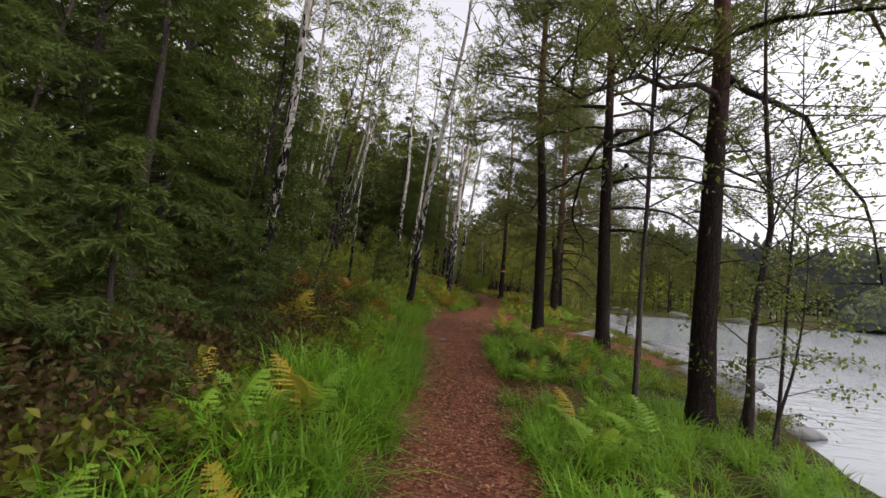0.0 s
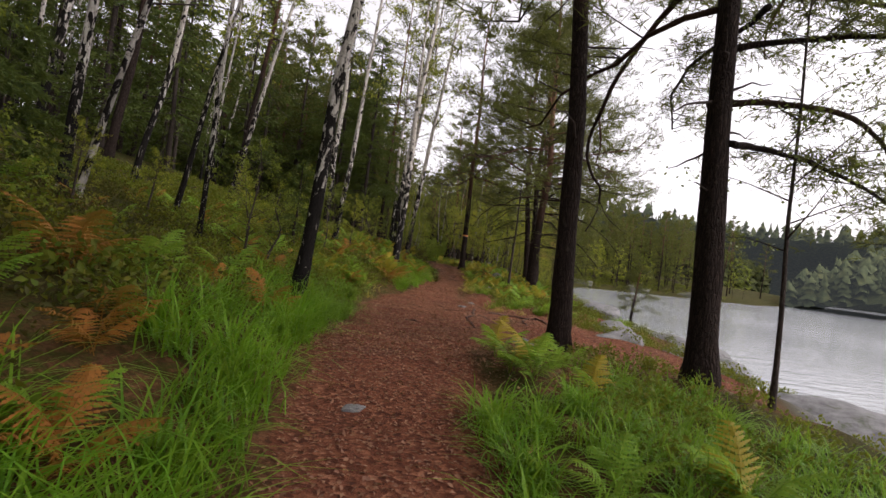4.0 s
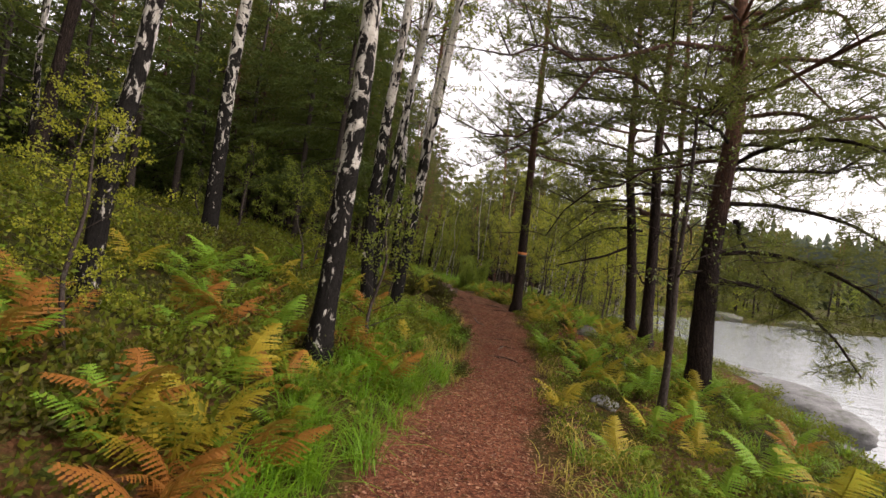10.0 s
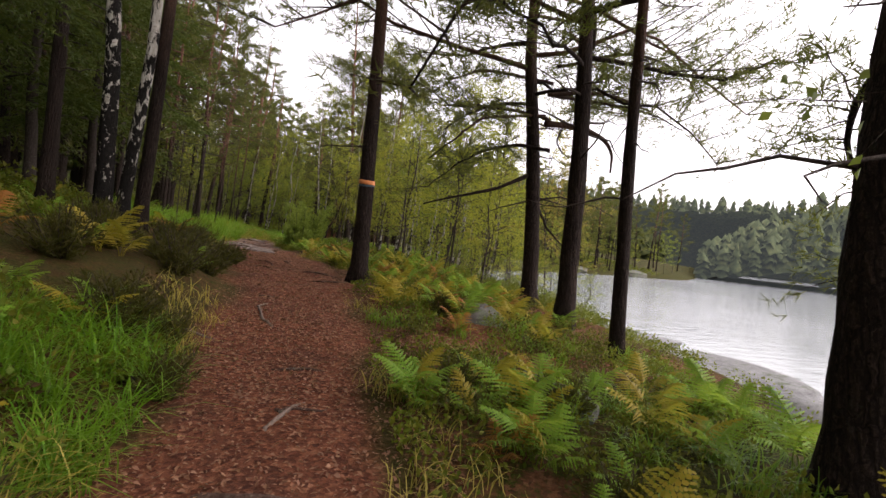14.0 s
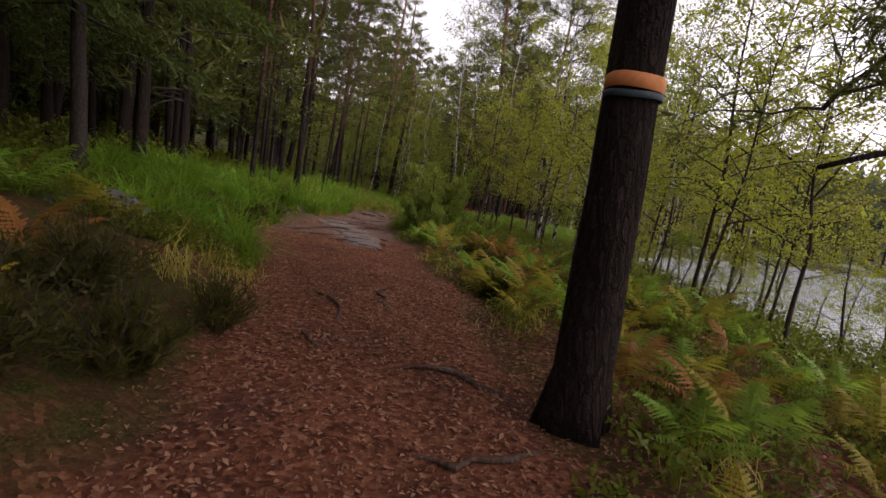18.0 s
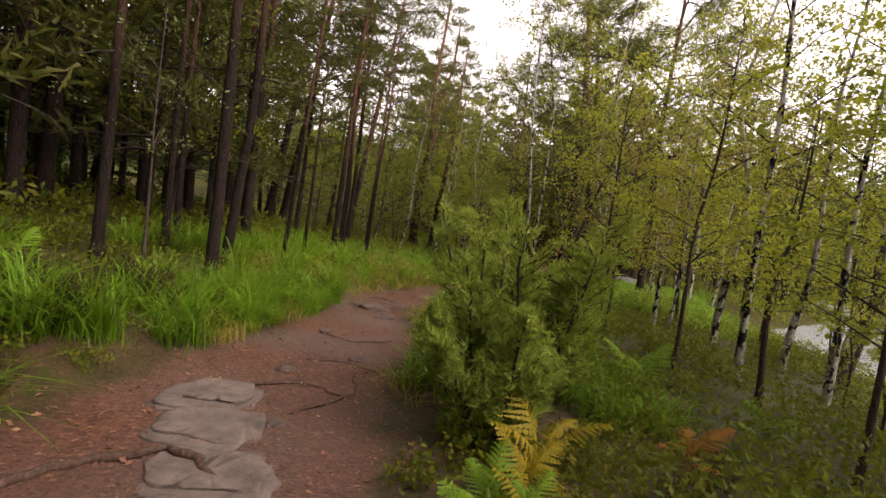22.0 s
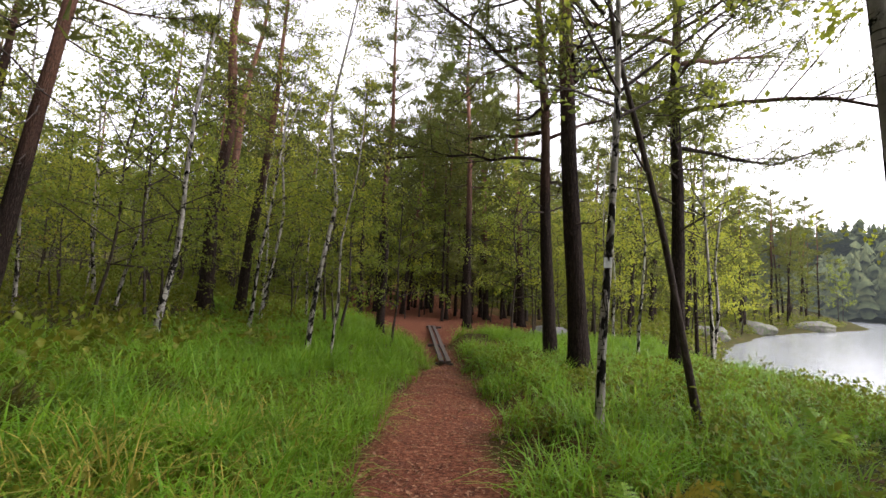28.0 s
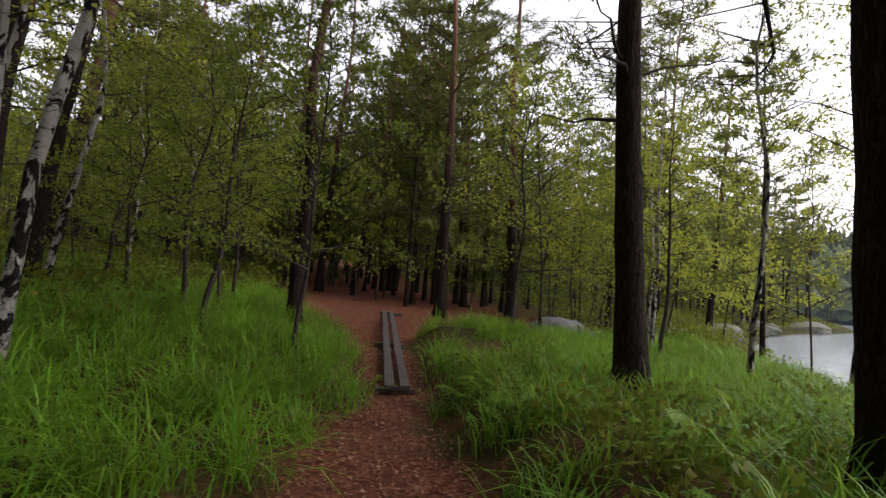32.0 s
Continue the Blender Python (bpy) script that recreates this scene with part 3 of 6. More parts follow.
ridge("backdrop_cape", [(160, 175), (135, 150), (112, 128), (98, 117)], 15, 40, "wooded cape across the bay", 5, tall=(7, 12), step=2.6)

# ---- trees ----
def limb_line(r, start, az, length, rise, sag, n=8, wiggle=0.05):
    s = np.linspace(0, 1, n)
    ahead = np.array([math.cos(az), math.sin(az), 0])
    side = np.array([-math.sin(az), math.cos(az), 0])
    p = np.array(start)[None] + ahead * (length * s)[:, None] + np.array([0, 0, 1.0]) * (rise * length * s - sag * length * s * s)[:, None]
    w = np.cumsum(r.normal(0, wiggle * length, (n, 2)), 0) * s[:, None]
    return p + side * w[:, :1] + np.array([0, 0, 1.0]) * w[:, 1:] * 0.8


def along(line, s):
    k = np.clip(np.asarray(s) * (len(line) - 1), 0, len(line) - 1.001)
    i = k.astype(int)
    return line[i] + (line[i + 1] - line[i]) * (k - i)[:, None]


class Kind:
    """One shape of tree, in its meshes: a trunk, its limbs and a crown."""

    def __init__(self, trunk, limbs, twigs, crown, height, dia):
        self.trunk, self.limbs, self.twigs, self.crown, self.height, self.dia = trunk, limbs, twigs, crown, height, dia


def trunk_mesh(name, r, height, rad, material, sides=12, wave=0.06, flare=0.35, bend=0.0, n=26):
    s = np.linspace(0, 1, n) ** 1.5
    wob = np.stack([np.interp(s, np.linspace(0, 1, 6), r.normal(0, wave, 6)) for _ in range(2)], 1)
    wob = (wob - wob[:1]) * np.minimum(1, s * 3)[:, None] - np.outer(s, wob[-1] - wob[0])
    pts = np.stack([wob[:, 0] * np.minimum(1, s * 8) + bend * (np.exp(-s * 14) - 1), wob[:, 1] * np.minimum(1, s * 8), s * height], 1)
    rad_s = rad * (1 - 0.82 * s ** 0.9) * (1 + flare * np.exp(-s * height / 0.22))
    soup = Soup()
    pts[0, 2] = -0.35
    tube(soup, pts, rad_s, sides, 0.07, int(r.integers(1e6)))
    v = soup.v[0]
    a = np.arctan2(v[:, 1], v[:, 0])
    low = np.exp(-np.maximum(v[:, 2], 0) / 0.16)
    k = 1 + 0.35 * low * np.sin(a * 4 + r.uniform(0, 6)) + 0.15 * low * np.sin(a * 7)
    v[:-2, 0] *= k[:-2]
    v[:-2, 1] *= k[:-2]
    return soup.mesh(name, material, True), pts


def axis_at(pts, z):
    return np.array([np.interp(z, pts[:, 2], pts[:, 0]), np.interp(z, pts[:, 2], pts[:, 1]), z])


def pine_kind(seed, height=16.0, low=0.5, count=20, reach=2.6, detail=1.0, dead=8, limbs=7, fine=0):
    r = np.random.default_rng(seed)
    trunk, pts = trunk_mesh("trunk", r, height, 0.2, PINE_BARK, 14 if detail >= 1 else 8, 0.08, n=26 if detail >= 1 else 14)
    needle, twig, big = Soup(), Soup(), []
    az = r.uniform(0, 6)
    for i in range(count):
        f = (i + r.uniform(0.1, 0.9)) / count
        z = height * (low + (0.98 - low) * f)
        az += 2.4 + r.normal(0, 0.35)
        ln = reach * (1.05 - 0.75 * f ** 1.5) * r.uniform(0.65, 1.25)
        line = limb_line(r, axis_at(pts, z), az, ln, 0.05 + 0.55 * f + r.normal(0, 0.12), 0.18 * (1 - f), 8, 0.085 if fine else 0.06)
        rad = 0.014 + 0.0095 * ln * (1 - 0.4 * f)
        radii = rad * np.linspace(1, 0.25, 8)
        if i < limbs:
            s = Soup()
            tube(s, line, radii, 7, 0.12, i)
            big.append(s.mesh("limb", PINE_BARK, True))
        else:
            tube(twig, line if detail >= 1 else line[::3], radii if detail >= 1 else radii[::3], 5 if detail >= 1 else 3, cap=False)
        at, to = [], []
        for s in np.linspace(0.3, 1.0, int(5 * detail) + 3):
            base = along(line, [s])[0]
            for sgn in (-1, 1):
                a2 = az + sgn * r.uniform(0.5, 1.1)
                l2 = ln * (0.42 - 0.24 * s) * r.uniform(0.7, 1.4) + 0.15
                sub = limb_line(r, base, a2, l2, r.uniform(0.05, 0.5), 0.05, 4, 0.07)
                if detail >= 1:
                    tube(twig, sub[::3], (rad * 0.35, 0.004), 3, cap=False)
                m = int(4 * detail) + (2 if fine else 1)
                q = np.linspace(0.35, 1, m) + r.normal(0, 0.05, m)
                at.append(along(sub, np.clip(q, 0, 1)) + r.normal(0, 0.07, (m, 3)))
                to.append(unit(np.tile(sub[-1] - sub[0], (m, 1)) + [0, 0, 0.35 * l2] + r.normal(0, 0.3 * l2, (m, 3))))
        at, to = np.concatenate(at), np.concatenate(to)
        if fine:
            at = np.concatenate([at, at + r.normal(0, 0.13, at.shape), at + r.normal(0, 0.2, at.shape)])
            needles(needle, at, np.concatenate([to, to, to]), 7, 0.2, 0.017, 0.8, r)
        elif detail >= 1:
            needles(needle, at, to, 7, 0.18, 0.023, 0.7, r)
        else:
            needles(needle, at, to, 4, 0.36, 0.075, 0.6, r)
    for i in range(dead):
        z = height * r.uniform(0.14, low)
        line = limb_line(r, axis_at(pts, z), r.uniform(0, 6.28), r.uniform(0.5, 1.7), r.uniform(-0.25, 0.2), r.uniform(-0.1, 0.25), 6, 0.09)
        tube(twig, line, np.linspace(0.022, 0.005, 6), 4, cap=False)
    return Kind(trunk, big, twig.mesh("branchwork", TWIG_BARK), needle.mesh("crown", PINE_NEEDLES), height, 0.4)


def birch_kind(seed, height=15.0, low=0.35, count=26, reach=2.0, leaf=0.075, per=13, leafmat=None, barkmat=None, rad=0.12, bend=0.0, wave=0.09, fill=1.0, droop=0.5):
    r = np.random.default_rng(seed)
    trunk, pts = trunk_mesh("trunk", r, height, rad, barkmat or BIRCH_BARK, 11 if rad > 0.06 else 8, wave, 0.4, bend, 26 if rad > 0.06 else 16)
    leaf_soup, twig = Soup(), Soup()
    az = r.uniform(0, 6)
    for i in range(count):
        f = (i + r.uniform(0, 1)) / count
        z = height * (low + (0.97 - low) * f)
        az += 2.4 + r.normal(0, 0.4)
        ln = reach * (1.1 - 0.75 * f) * r.uniform(0.6, 1.2)
        line = limb_line(r, axis_at(pts, z), az, ln, 0.55 + 0.5 * f + r.normal(0, 0.15), 0.25, 6, 0.05)
        tube(twig, line[::2], np.linspace(0.006 + 0.006 * ln, 0.003, 3), 3, cap=False)
        at, to = [], []
        for s in np.linspace(0.25, 1.0, 6):
            base = along(line, [s])[0]
            sub = limb_line(r, base, az + r.uniform(-1.3, 1.3), (0.25 + 0.3 * ln * (1.2 - s)) * r.uniform(0.7, 1.3), r.uniform(-0.2, 0.4), droop, 4, 0.06)
            if leaf < 0.1:
                tube(twig, sub[::3], (0.005, 0.0015), 3, cap=False)
            m = max(2, int(per * fill * r.uniform(0.5, 1.5)))
            at.append(along(sub, r.uniform(0.1, 1, m)) + r.normal(0, 0.06, (m, 3)))
            to.append(unit(r.normal(0, 1, (m, 3)) + [0, 0, -0.5]))
        at, to = np.concatenate(at), np.concatenate(to)
        leaves(leaf_soup, at, to, leaf * r.uniform(0.7, 1.3, len(at)), leaf * 0.75, r)
    return Kind(trunk, [], twig.mesh("branchwork", TWIG_BARK), leaf_soup.mesh("crown", leafmat or BIRCH_LEAVES), height, rad * 2)


def spruce_kind(seed, height=9.0, low=0.04, count=70, reach=2.0, detail=1.0):
    r = np.random.default_rng(seed)
    trunk, pts = trunk_mesh("trunk", r, height, 0.12, SPRUCE_BARK, 10 if detail >= 1 else 7, 0.06, n=26 if detail >= 1 else 12)
    needle, twig = Soup(), Soup()
    for i in range(count):
        f = (i + r.uniform(0, 1)) / count
        z = height * (low + (0.99 - low) * f)
        a = r.uniform(0, 6.28)
        ln = reach * (1.04 - f) ** 0.85 * r.uniform(0.75, 1.15) + 0.1
        line = limb_line(r, axis_at(pts, z), a, ln, 0.05 + 0.4 * f, 0.42 * (1 - f), 6, 0.03)
        tube(twig, line[::2] if detail >= 1 else line[::5], np.linspace(0.008 + 0.008 * ln, 0.003, 3 if detail >= 1 else 2), 3, cap=False)
        at, to = [], []
        for s in np.linspace(0.25, 1.0, int(2 + 4 * ln * detail)):
            base = along(line, [s])[0]
            for sgn in (-1, 1):
                a2 = a + sgn * r.uniform(0.6, 1.1)
                sub = limb_line(r, base, a2, ln * (0.5 - 0.3 * s) * r.uniform(0.7, 1.2) + 0.1, -0.1, 0.3, 3, 0.03)
                m = int(3 * detail) + 2
                at.append(along(sub, np.linspace(0.15, 1, m)))
                to.append(unit(np.tile(sub[-1] - sub[0], (m, 1)) + r.normal(0, 0.05, (m, 3))))
        at, to = np.concatenate(at), np.concatenate(to)
        needles(needle, at, to, 5 if detail >= 1 else 3, 0.15 / detail ** 0.7, 0.034 / detail, 0.55, r)
    return Kind(trunk, [], twig.mesh("branchwork", SPRUCE_BARK), needle.mesh("crown", SPRUCE_NEEDLES), height, 0.24)


FAR_TREES = []


def join_far_trees():
    """The far trees that nobody could count, joined by what they are made of."""
    sets = {}
    for me, m in FAR_TREES:
        v = np.empty(len(me.vertices) * 3, np.float32)
        me.vertices.foreach_get("co", v)
        f = np.empty(len(me.loops), np.int32)
        me.loops.foreach_get("vertex_index", f)
        mat = np.array(m)
        soup = sets.setdefault(me.materials[0].name, (Soup(), me.materials[0]))[0]
        soup.add(v.reshape(-1, 3) @ mat[:3, :3].T + mat[:3, 3], f.reshape(-1, 3))
    for soup, material in sets.values():
        tagged(new("far_trees", soup.mesh("far_trees", material)), "trees of the far wood beyond the path", "far woods", kind="stuff")


def plant(name, kind, x, y, dia, height, lean=(0, 0), spin=0.0, label="", category="tree", group="", sink=0.0, z=None):
    """A tree of a kind, set on the ground with its own girth, height and lean."""
    far = z is None and (y > 84 or x < -20 or x > 17 or y < -6)
    base = None if far else new(name)
    up = Vector((lean[0], lean[1], 1)).normalized()
    turn = Vector((0, 0, 1)).rotation_difference(up).to_matrix().to_4x4() @ pose(0, 0, 0, 0, 0, spin)
    stand = Matrix.Translation((x, y, (on_land(x, y) if z is None else z) - sink)) @ turn
    h, w = height / kind.height, dia / kind.dia
    wide = Matrix.Diagonal((w, w, h, 1))
    even = Matrix.Diagonal((h, h, h, 1))
    if far:
        FAR_TREES.extend(((kind.trunk, stand @ wide), (kind.twigs, stand @ even), (kind.crown, stand @ even)))
        return None
    base.matrix_basis = stand
    tagged(base, label, category, group)
    child("trunk", kind.trunk, base, "", wide)
    for me in kind.limbs:
        child("limb", me, base, "", even)
    tagged(child("branchwork", kind.twigs, base, "", even), kind="stuff")
    child("crown", kind.crown, base, "", even)
    return base


PINES = [pine_kind(21, 17, 0.5, 20, 2.4), pine_kind(22, 16, 0.42, 22, 2.6), pine_kind(23, 18, 0.55, 18, 2.2)]
LAKE_PINES = [pine_kind(31, 14, 0.33, 30, 4.0, 1.0, 6, 12, 1), pine_kind(32, 15, 0.3, 36, 4.4, 1.0, 8, 10, 1), pine_kind(33, 13, 0.3, 28, 3.8, 1.0, 6, 10, 1)]
FAR_PINES = [pine_kind(41, 16, 0.45, 20, 2.4, 0.5, 3, 0), pine_kind(42, 17, 0.35, 22, 2.6, 0.5, 3, 0), pine_kind(43, 15, 0.5, 18, 2.3, 0.5, 3, 0)]
THICK_PINES = [pine_kind(44, 14, 0.16, 30, 2.4, 0.5, 6, 0), pine_kind(45, 13, 0.2, 28, 2.2, 0.5, 8, 0)]
BIRCHES = [birch_kind(51), birch_kind(52, 16, 0.42, 24, 1.8), birch_kind(53, 14, 0.4, 22, 1.7, wave=0.1), birch_kind(56, 15, 0.4, 22, 1.8, bend=0.3)]
SLIM_BIRCHES = [birch_kind(61, 9, 0.34, 26, 1.4, 0.055, 16, YOUNG_LEAVES, SLIM_BARK, 0.05, wave=0.08), birch_kind(62, 8, 0.3, 24, 1.4, 0.055, 16, BIRCH_LEAVES, SLIM_BARK, 0.045, wave=0.08)]
YOUNG = [birch_kind(71, 5.5, 0.22, 22, 1.7, 0.065, 17, YOUNG_LEAVES, TWIG_BARK, 0.04, wave=0.06, droop=0.3),
         birch_kind(72, 6.5, 0.25, 24, 1.8, 0.065, 17, YOUNG_LEAVES, TWIG_BARK, 0.045, wave=0.07, droop=0.3),
         birch_kind(73, 5, 0.18, 20, 1.6, 0.065, 19, GREEN_LEAVES, TWIG_BARK, 0.035, wave=0.07, droop=0.3),
         birch_kind(74, 5.5, 0.25, 20, 1.6, 0.065, 15, AUTUMN_LEAVES, TWIG_BARK, 0.04, wave=0.07, droop=0.3)]
ALDERS = [birch_kind(81, 7, 0.3, 20, 1.5, 0.06, 9, ALDER_LEAVES, TWIG_BARK, 0.05, wave=0.07, fill=0.8, droop=0.2),
          birch_kind(82, 4, 0.15, 18, 1.3, 0.06, 12, ALDER_LEAVES, TWIG_BARK, 0.03, wave=0.06, fill=0.9, droop=0.2)]
SPRUCES = [spruce_kind(91), spruce_kind(92, 10, 0.1, 64, 2.2), spruce_kind(93, 3, 0.1, 44, 0.9)]
TALL_SPRUCE = spruce_kind(96, 12, 0.2, 70, 2.6)
FAR_YOUNG = [birch_kind(75, 6, 0.15, 20, 1.7, 0.14, 6, YOUNG_LEAVES, TWIG_BARK, 0.04, wave=0.06, droop=0.3), birch_kind(76, 7, 0.2, 20, 1.8, 0.14, 6, GREEN_LEAVES, TWIG_BARK, 0.045, wave=0.06, droop=0.3)]
FAR_BIRCHES = [birch_kind(54, 15, 0.35, 24, 2.0, 0.15, 5), birch_kind(55, 14, 0.4, 22, 1.8, 0.15, 5)]
FAR_SPRUCES = [spruce_kind(94, 11, 0.12, 60, 2.3, 0.5), spruce_kind(95, 12, 0.2, 56, 2.2, 0.5)]

# ---- the trees, from the start of the path on ----
PINE_LABEL = "tall pine with fissured dark bark and a thin crown"
LAKE_LABEL = "old lakeside pine with long low boughs and dark bark"
BIRCH_LABEL = "tall birch with black rugged foot and white upper bark"
SLIM_LABEL = "slender young birch with pale bark and sparse leaves"
YOUNG_LABEL = "young leafy tree with yellow-green leaves on thin stems"
placed = []


def pine(x, y, dia, height=16, lean=(0, 0), k=0, spin=0, kinds=None, label=PINE_LABEL):
    placed.append((x, y))
    return plant("pine_tree", (kinds or PINES)[k], x, y, dia, height, lean, spin, label, "pine tree", "pines by the path")


def lake_pine(x, y, dia, height=14, lean=(0, 0), k=0, spin=0):
    return pine(x, y, dia, height, lean, k, spin, LAKE_PINES, LAKE_LABEL)


def birch(x, y, dia, height=15, lean=(0, 0), k=0, spin=0, label=BIRCH_LABEL):
    placed.append((x, y))
    return plant("birch_tree", BIRCHES[k], x, y, dia, height, lean, spin, label, "birch tree", "birches by the path")


def slim(x, y, dia, height=8, lean=(0, 0), k=0, spin=0):
    placed.append((x, y))
    return plant("young_birch", SLIM_BIRCHES[k], x, y, dia, height, lean, spin, SLIM_LABEL, "birch tree", "young birches by the path")


def young(x, y, dia, height=5, lean=(0, 0), k=0, spin=0, label=YOUNG_LABEL):
    placed.append((x, y))
    return plant("young_tree", YOUNG[k], x, y, dia, height, lean, spin, label, "young tree", "young trees in the undergrowth")


def alder(x, y, dia, height=6, lean=(0, 0), k=0, spin=0):
    placed.append((x, y))
    return plant("alder_tree", ALDERS[k], x, y, dia, height, lean, spin, "thin alder with dark stem and green leaves", "alder tree", "alders")


def spruce(x, y, dia, height=9, k=0, spin=0, lean=(0, 0)):
    placed.append((x, y))
    return plant("spruce_tree", SPRUCES[k], x, y, dia, height, lean, spin, "dark green spruce with drooping branches to the ground", "spruce tree", "spruces on the slope")


# first stretch: the slope of spruces and birches, the pines at the water
pine(3.22, 14.45, 0.34, 17, (-0.06, 0.0), 0, 40)
first_pine = lake_pine(4.75, 13.3, 0.38, 15, (-0.035, 0.0), 0, 200)
lake_pine(4.05, 7.1, 0.36, 14, (-0.007, 0), 0, 300)
alder(2.65, 5.95, 0.07, 8, (-0.02, 0), 0, 40)
alder(5.05, 7.0, 0.06, 6, (0.02, 0), 0, 10)
alder(4.8, 7.2, 0.13, 8, (0.0, 0), 0, 120)
alder(4.95, 7.6, 0.08, 5, (0.16, 0), 1, 30)
alder(4.7, 6.6, 0.05, 3.2, (0.15, 0.05), 1, 200)
birch(-0.68, 13.8, 0.2, 14, (0.09, -0.01), 0, 60)
birch(-2.2, 6.7, 0.15, 11, (0.06, 0), 2, 220)
pine(-8.1, 11.0, 0.34, 16, (0.14, 0), 2, 10)
birch(-10.8, 12.7, 0.26, 15, (0.19, 0), 1, 80)
spruce(-4.6, 8.6, 0.2, 7.5, 0, 30)
spruce(-3.5, 6.6, 0.14, 4.2, 2, 70)
spruce(-5.6, 6.2, 0.22, 8.5, 1, 140)
spruce(-6.6, 10.2, 0.22, 9, 0, 250)
spruce(-3.9, 11.6, 0.16, 6.0, 1, 20)
spruce(-8.5, 7.5, 0.26, 10, 0, 200)
spruce(-2.7, 4.9, 0.14, 4.6, 0, 120)
spruce(-2.9, 3.1, 0.12, 4.0, 1, 60)
spruce(-2.5, 7.4, 0.13, 4.4, 0, 15)
spruce(-3.9, 5.6, 0.2, 7.0, 1, 260)
spruce(-1.9, 3.6, 0.06, 1.6, 2, 200)
spruce(-5.0, 3.4, 0.2, 8, 1, 320)
spruce(-2.5, 1.9, 0.07, 1.9, 2, 20)
spruce(-2.1, 2.7, 0.06, 1.5, 2, 130)
spruce(-3.1, 1.2, 0.09, 2.4, 2, 250)
spruce(-1.8, 5.3, 0.05, 1.3, 2, 300)
alder(-3.7, 4.4, 0.06, 5, (0.15, 0.05), 0, 80)
alder(-4.8, 5.2, 0.06, 6, (0.1, 0.0), 0, 180)
alder(-2.6, 6.4, 0.04, 3.0, (0.2, 0.0), 1, 20)
alder(-2.1, 8.6, 0.04, 2.8, (0.3, 0.1), 1, 100)
birch(-4.75, 15.3, 0.17, 15, (0.03, 0), 1, 30)
slim(-4.6, 15.4, 0.12, 11, (0.21, -0.02), 1, 60)
birch(-4.2, 17.8, 0.12, 13, (0.17, -0.02), 2, 0)
birch(-2.95, 16.1, 0.1, 14, (0.03, -0.01), 0, 160)
birch(-5.6, 24.6, 0.18, 15, (0.2, -0.02), 1, 220)
birch(-6.9, 21.0, 0.18, 14, (0.16, 0), 0, 280)
birch(-7.8, 18.6, 0.2, 14, (0.14, 0), 2, 100)
pine(-9.4, 24.0, 0.3, 16, (0.1, 0), 0, 50)
pine(-7.2, 29.5, 0.28, 17, (0.1, 0), 1, 150)
alder(5.75, 13.2, 0.08, 6.5, (-0.01, 0), 0, 200)
spruce(-2.3, 20.6, 0.1, 2.4, 2, 40)
spruce(-4.2, 13.4, 0.1, 2.2, 2, 90)
# second stretch: the birches that lean over the path
birch(-1.7, 24.2, 0.2, 14, (0.06, -0.01), 0, 330)
birch(0.52, 24.85, 0.28, 15, (0.045, -0.005), 1, 260)
birch(0.58, 28.1, 0.24, 15, (0.03, -0.005), 3, 0)
birch(0.95, 28.7, 0.24, 15, (0.09, -0.01), 2, 80)
birch(-2.75, 28.5, 0.3, 15, (0.0, 0), 1, 130)
birch(0.35, 29.4, 0.22, 15, (0.07, -0.01), 0, 20)
birch(0.1, 36.0, 0.3, 14, (-0.01, 0.0), 1, 300)
birch(0.35, 36.1, 0.22, 15, (0.06, -0.01), 2, 200)
pine(0.5, 36.6, 0.26, 15, (0.04, 0), 2, 30)
pine(-0.7, 35.9, 0.24, 16, (0.02, 0), 0, 280)
for sx, sy, sh in ((-2.3, 38.9, 12), (-3.6, 36.2, 13), (-2.0, 41.2, 12), (-4.2, 40.6, 13), (-1.6, 33.0, 11)):
    placed.append((sx, sy))
    plant("spruce_tree", TALL_SPRUCE, sx, sy, 0.24, sh, (0, 0), sx * 77, "tall dark spruce with boughs hanging over the slope", "spruce tree", "spruces on the slope")
bank_pine = lake_pine(6.9, 28.4, 0.45, 14, (-0.02, 0.0), 1, 80)
alder(5.35, 26.6, 0.12, 6, (0.03, -0.01), 0, 210)
bay_pine = lake_pine(8.95, 36.6, 0.42, 16, (-0.06, 0.01), 1, 240)
lake_pine(8.55, 34.4, 0.4, 16, (-0.02, 0.0), 2, 100)
pine(8.4, 32.6, 0.24, 15, (-0.05, 0.01), 1, 20)
lake_pine(9.9, 24.8, 0.14, 2.6, (0.1, 0.0), 2, 10)
marked_pine = pine(4.72, 36.5, 0.37, 17, (-0.01, 0.0), 2, 120)
# third stretch: the dark stand and the thin trees above the bay
pine(-1.1, 49.8, 0.18, 12, (0.058, 0.02), 0, 60)
pine(-2.1, 49.6, 0.13, 11, (0.0, 0), 1, 150)
pine(-0.95, 55.3, 0.18, 13, (0.03, 0), 2, 200)
pine(-1.45, 58.3, 0.18, 13, (0.015, 0), 0, 100)
pine(-1.85, 47.9, 0.15, 12, (0.02, 0), 1, 20)
pine(-0.26, 50.2, 0.085, 8, (0.056, 0.02), 2, 280)
pine(-0.45, 51.7, 0.08, 7, (0.02, 0.01), 1, 10)
alder(-1.4, 48.2, 0.05, 5, (-0.01, 0), 0, 70)
pine(-3.9, 55.7, 0.3, 15, (-0.04, 0), 1, 330)
pine(-2.6, 50.6, 0.14, 9, (0.0, 0), 2, 250)
pine(-3.0, 54.0, 0.27, 14, (0.02, 0), 0, 190)
pine(-0.75, 48.8, 0.2, 12, (0.0, 0), 2, 40)
pine(-2.9, 44.2, 0.3, 14, (0.0, 0), 1, 100)
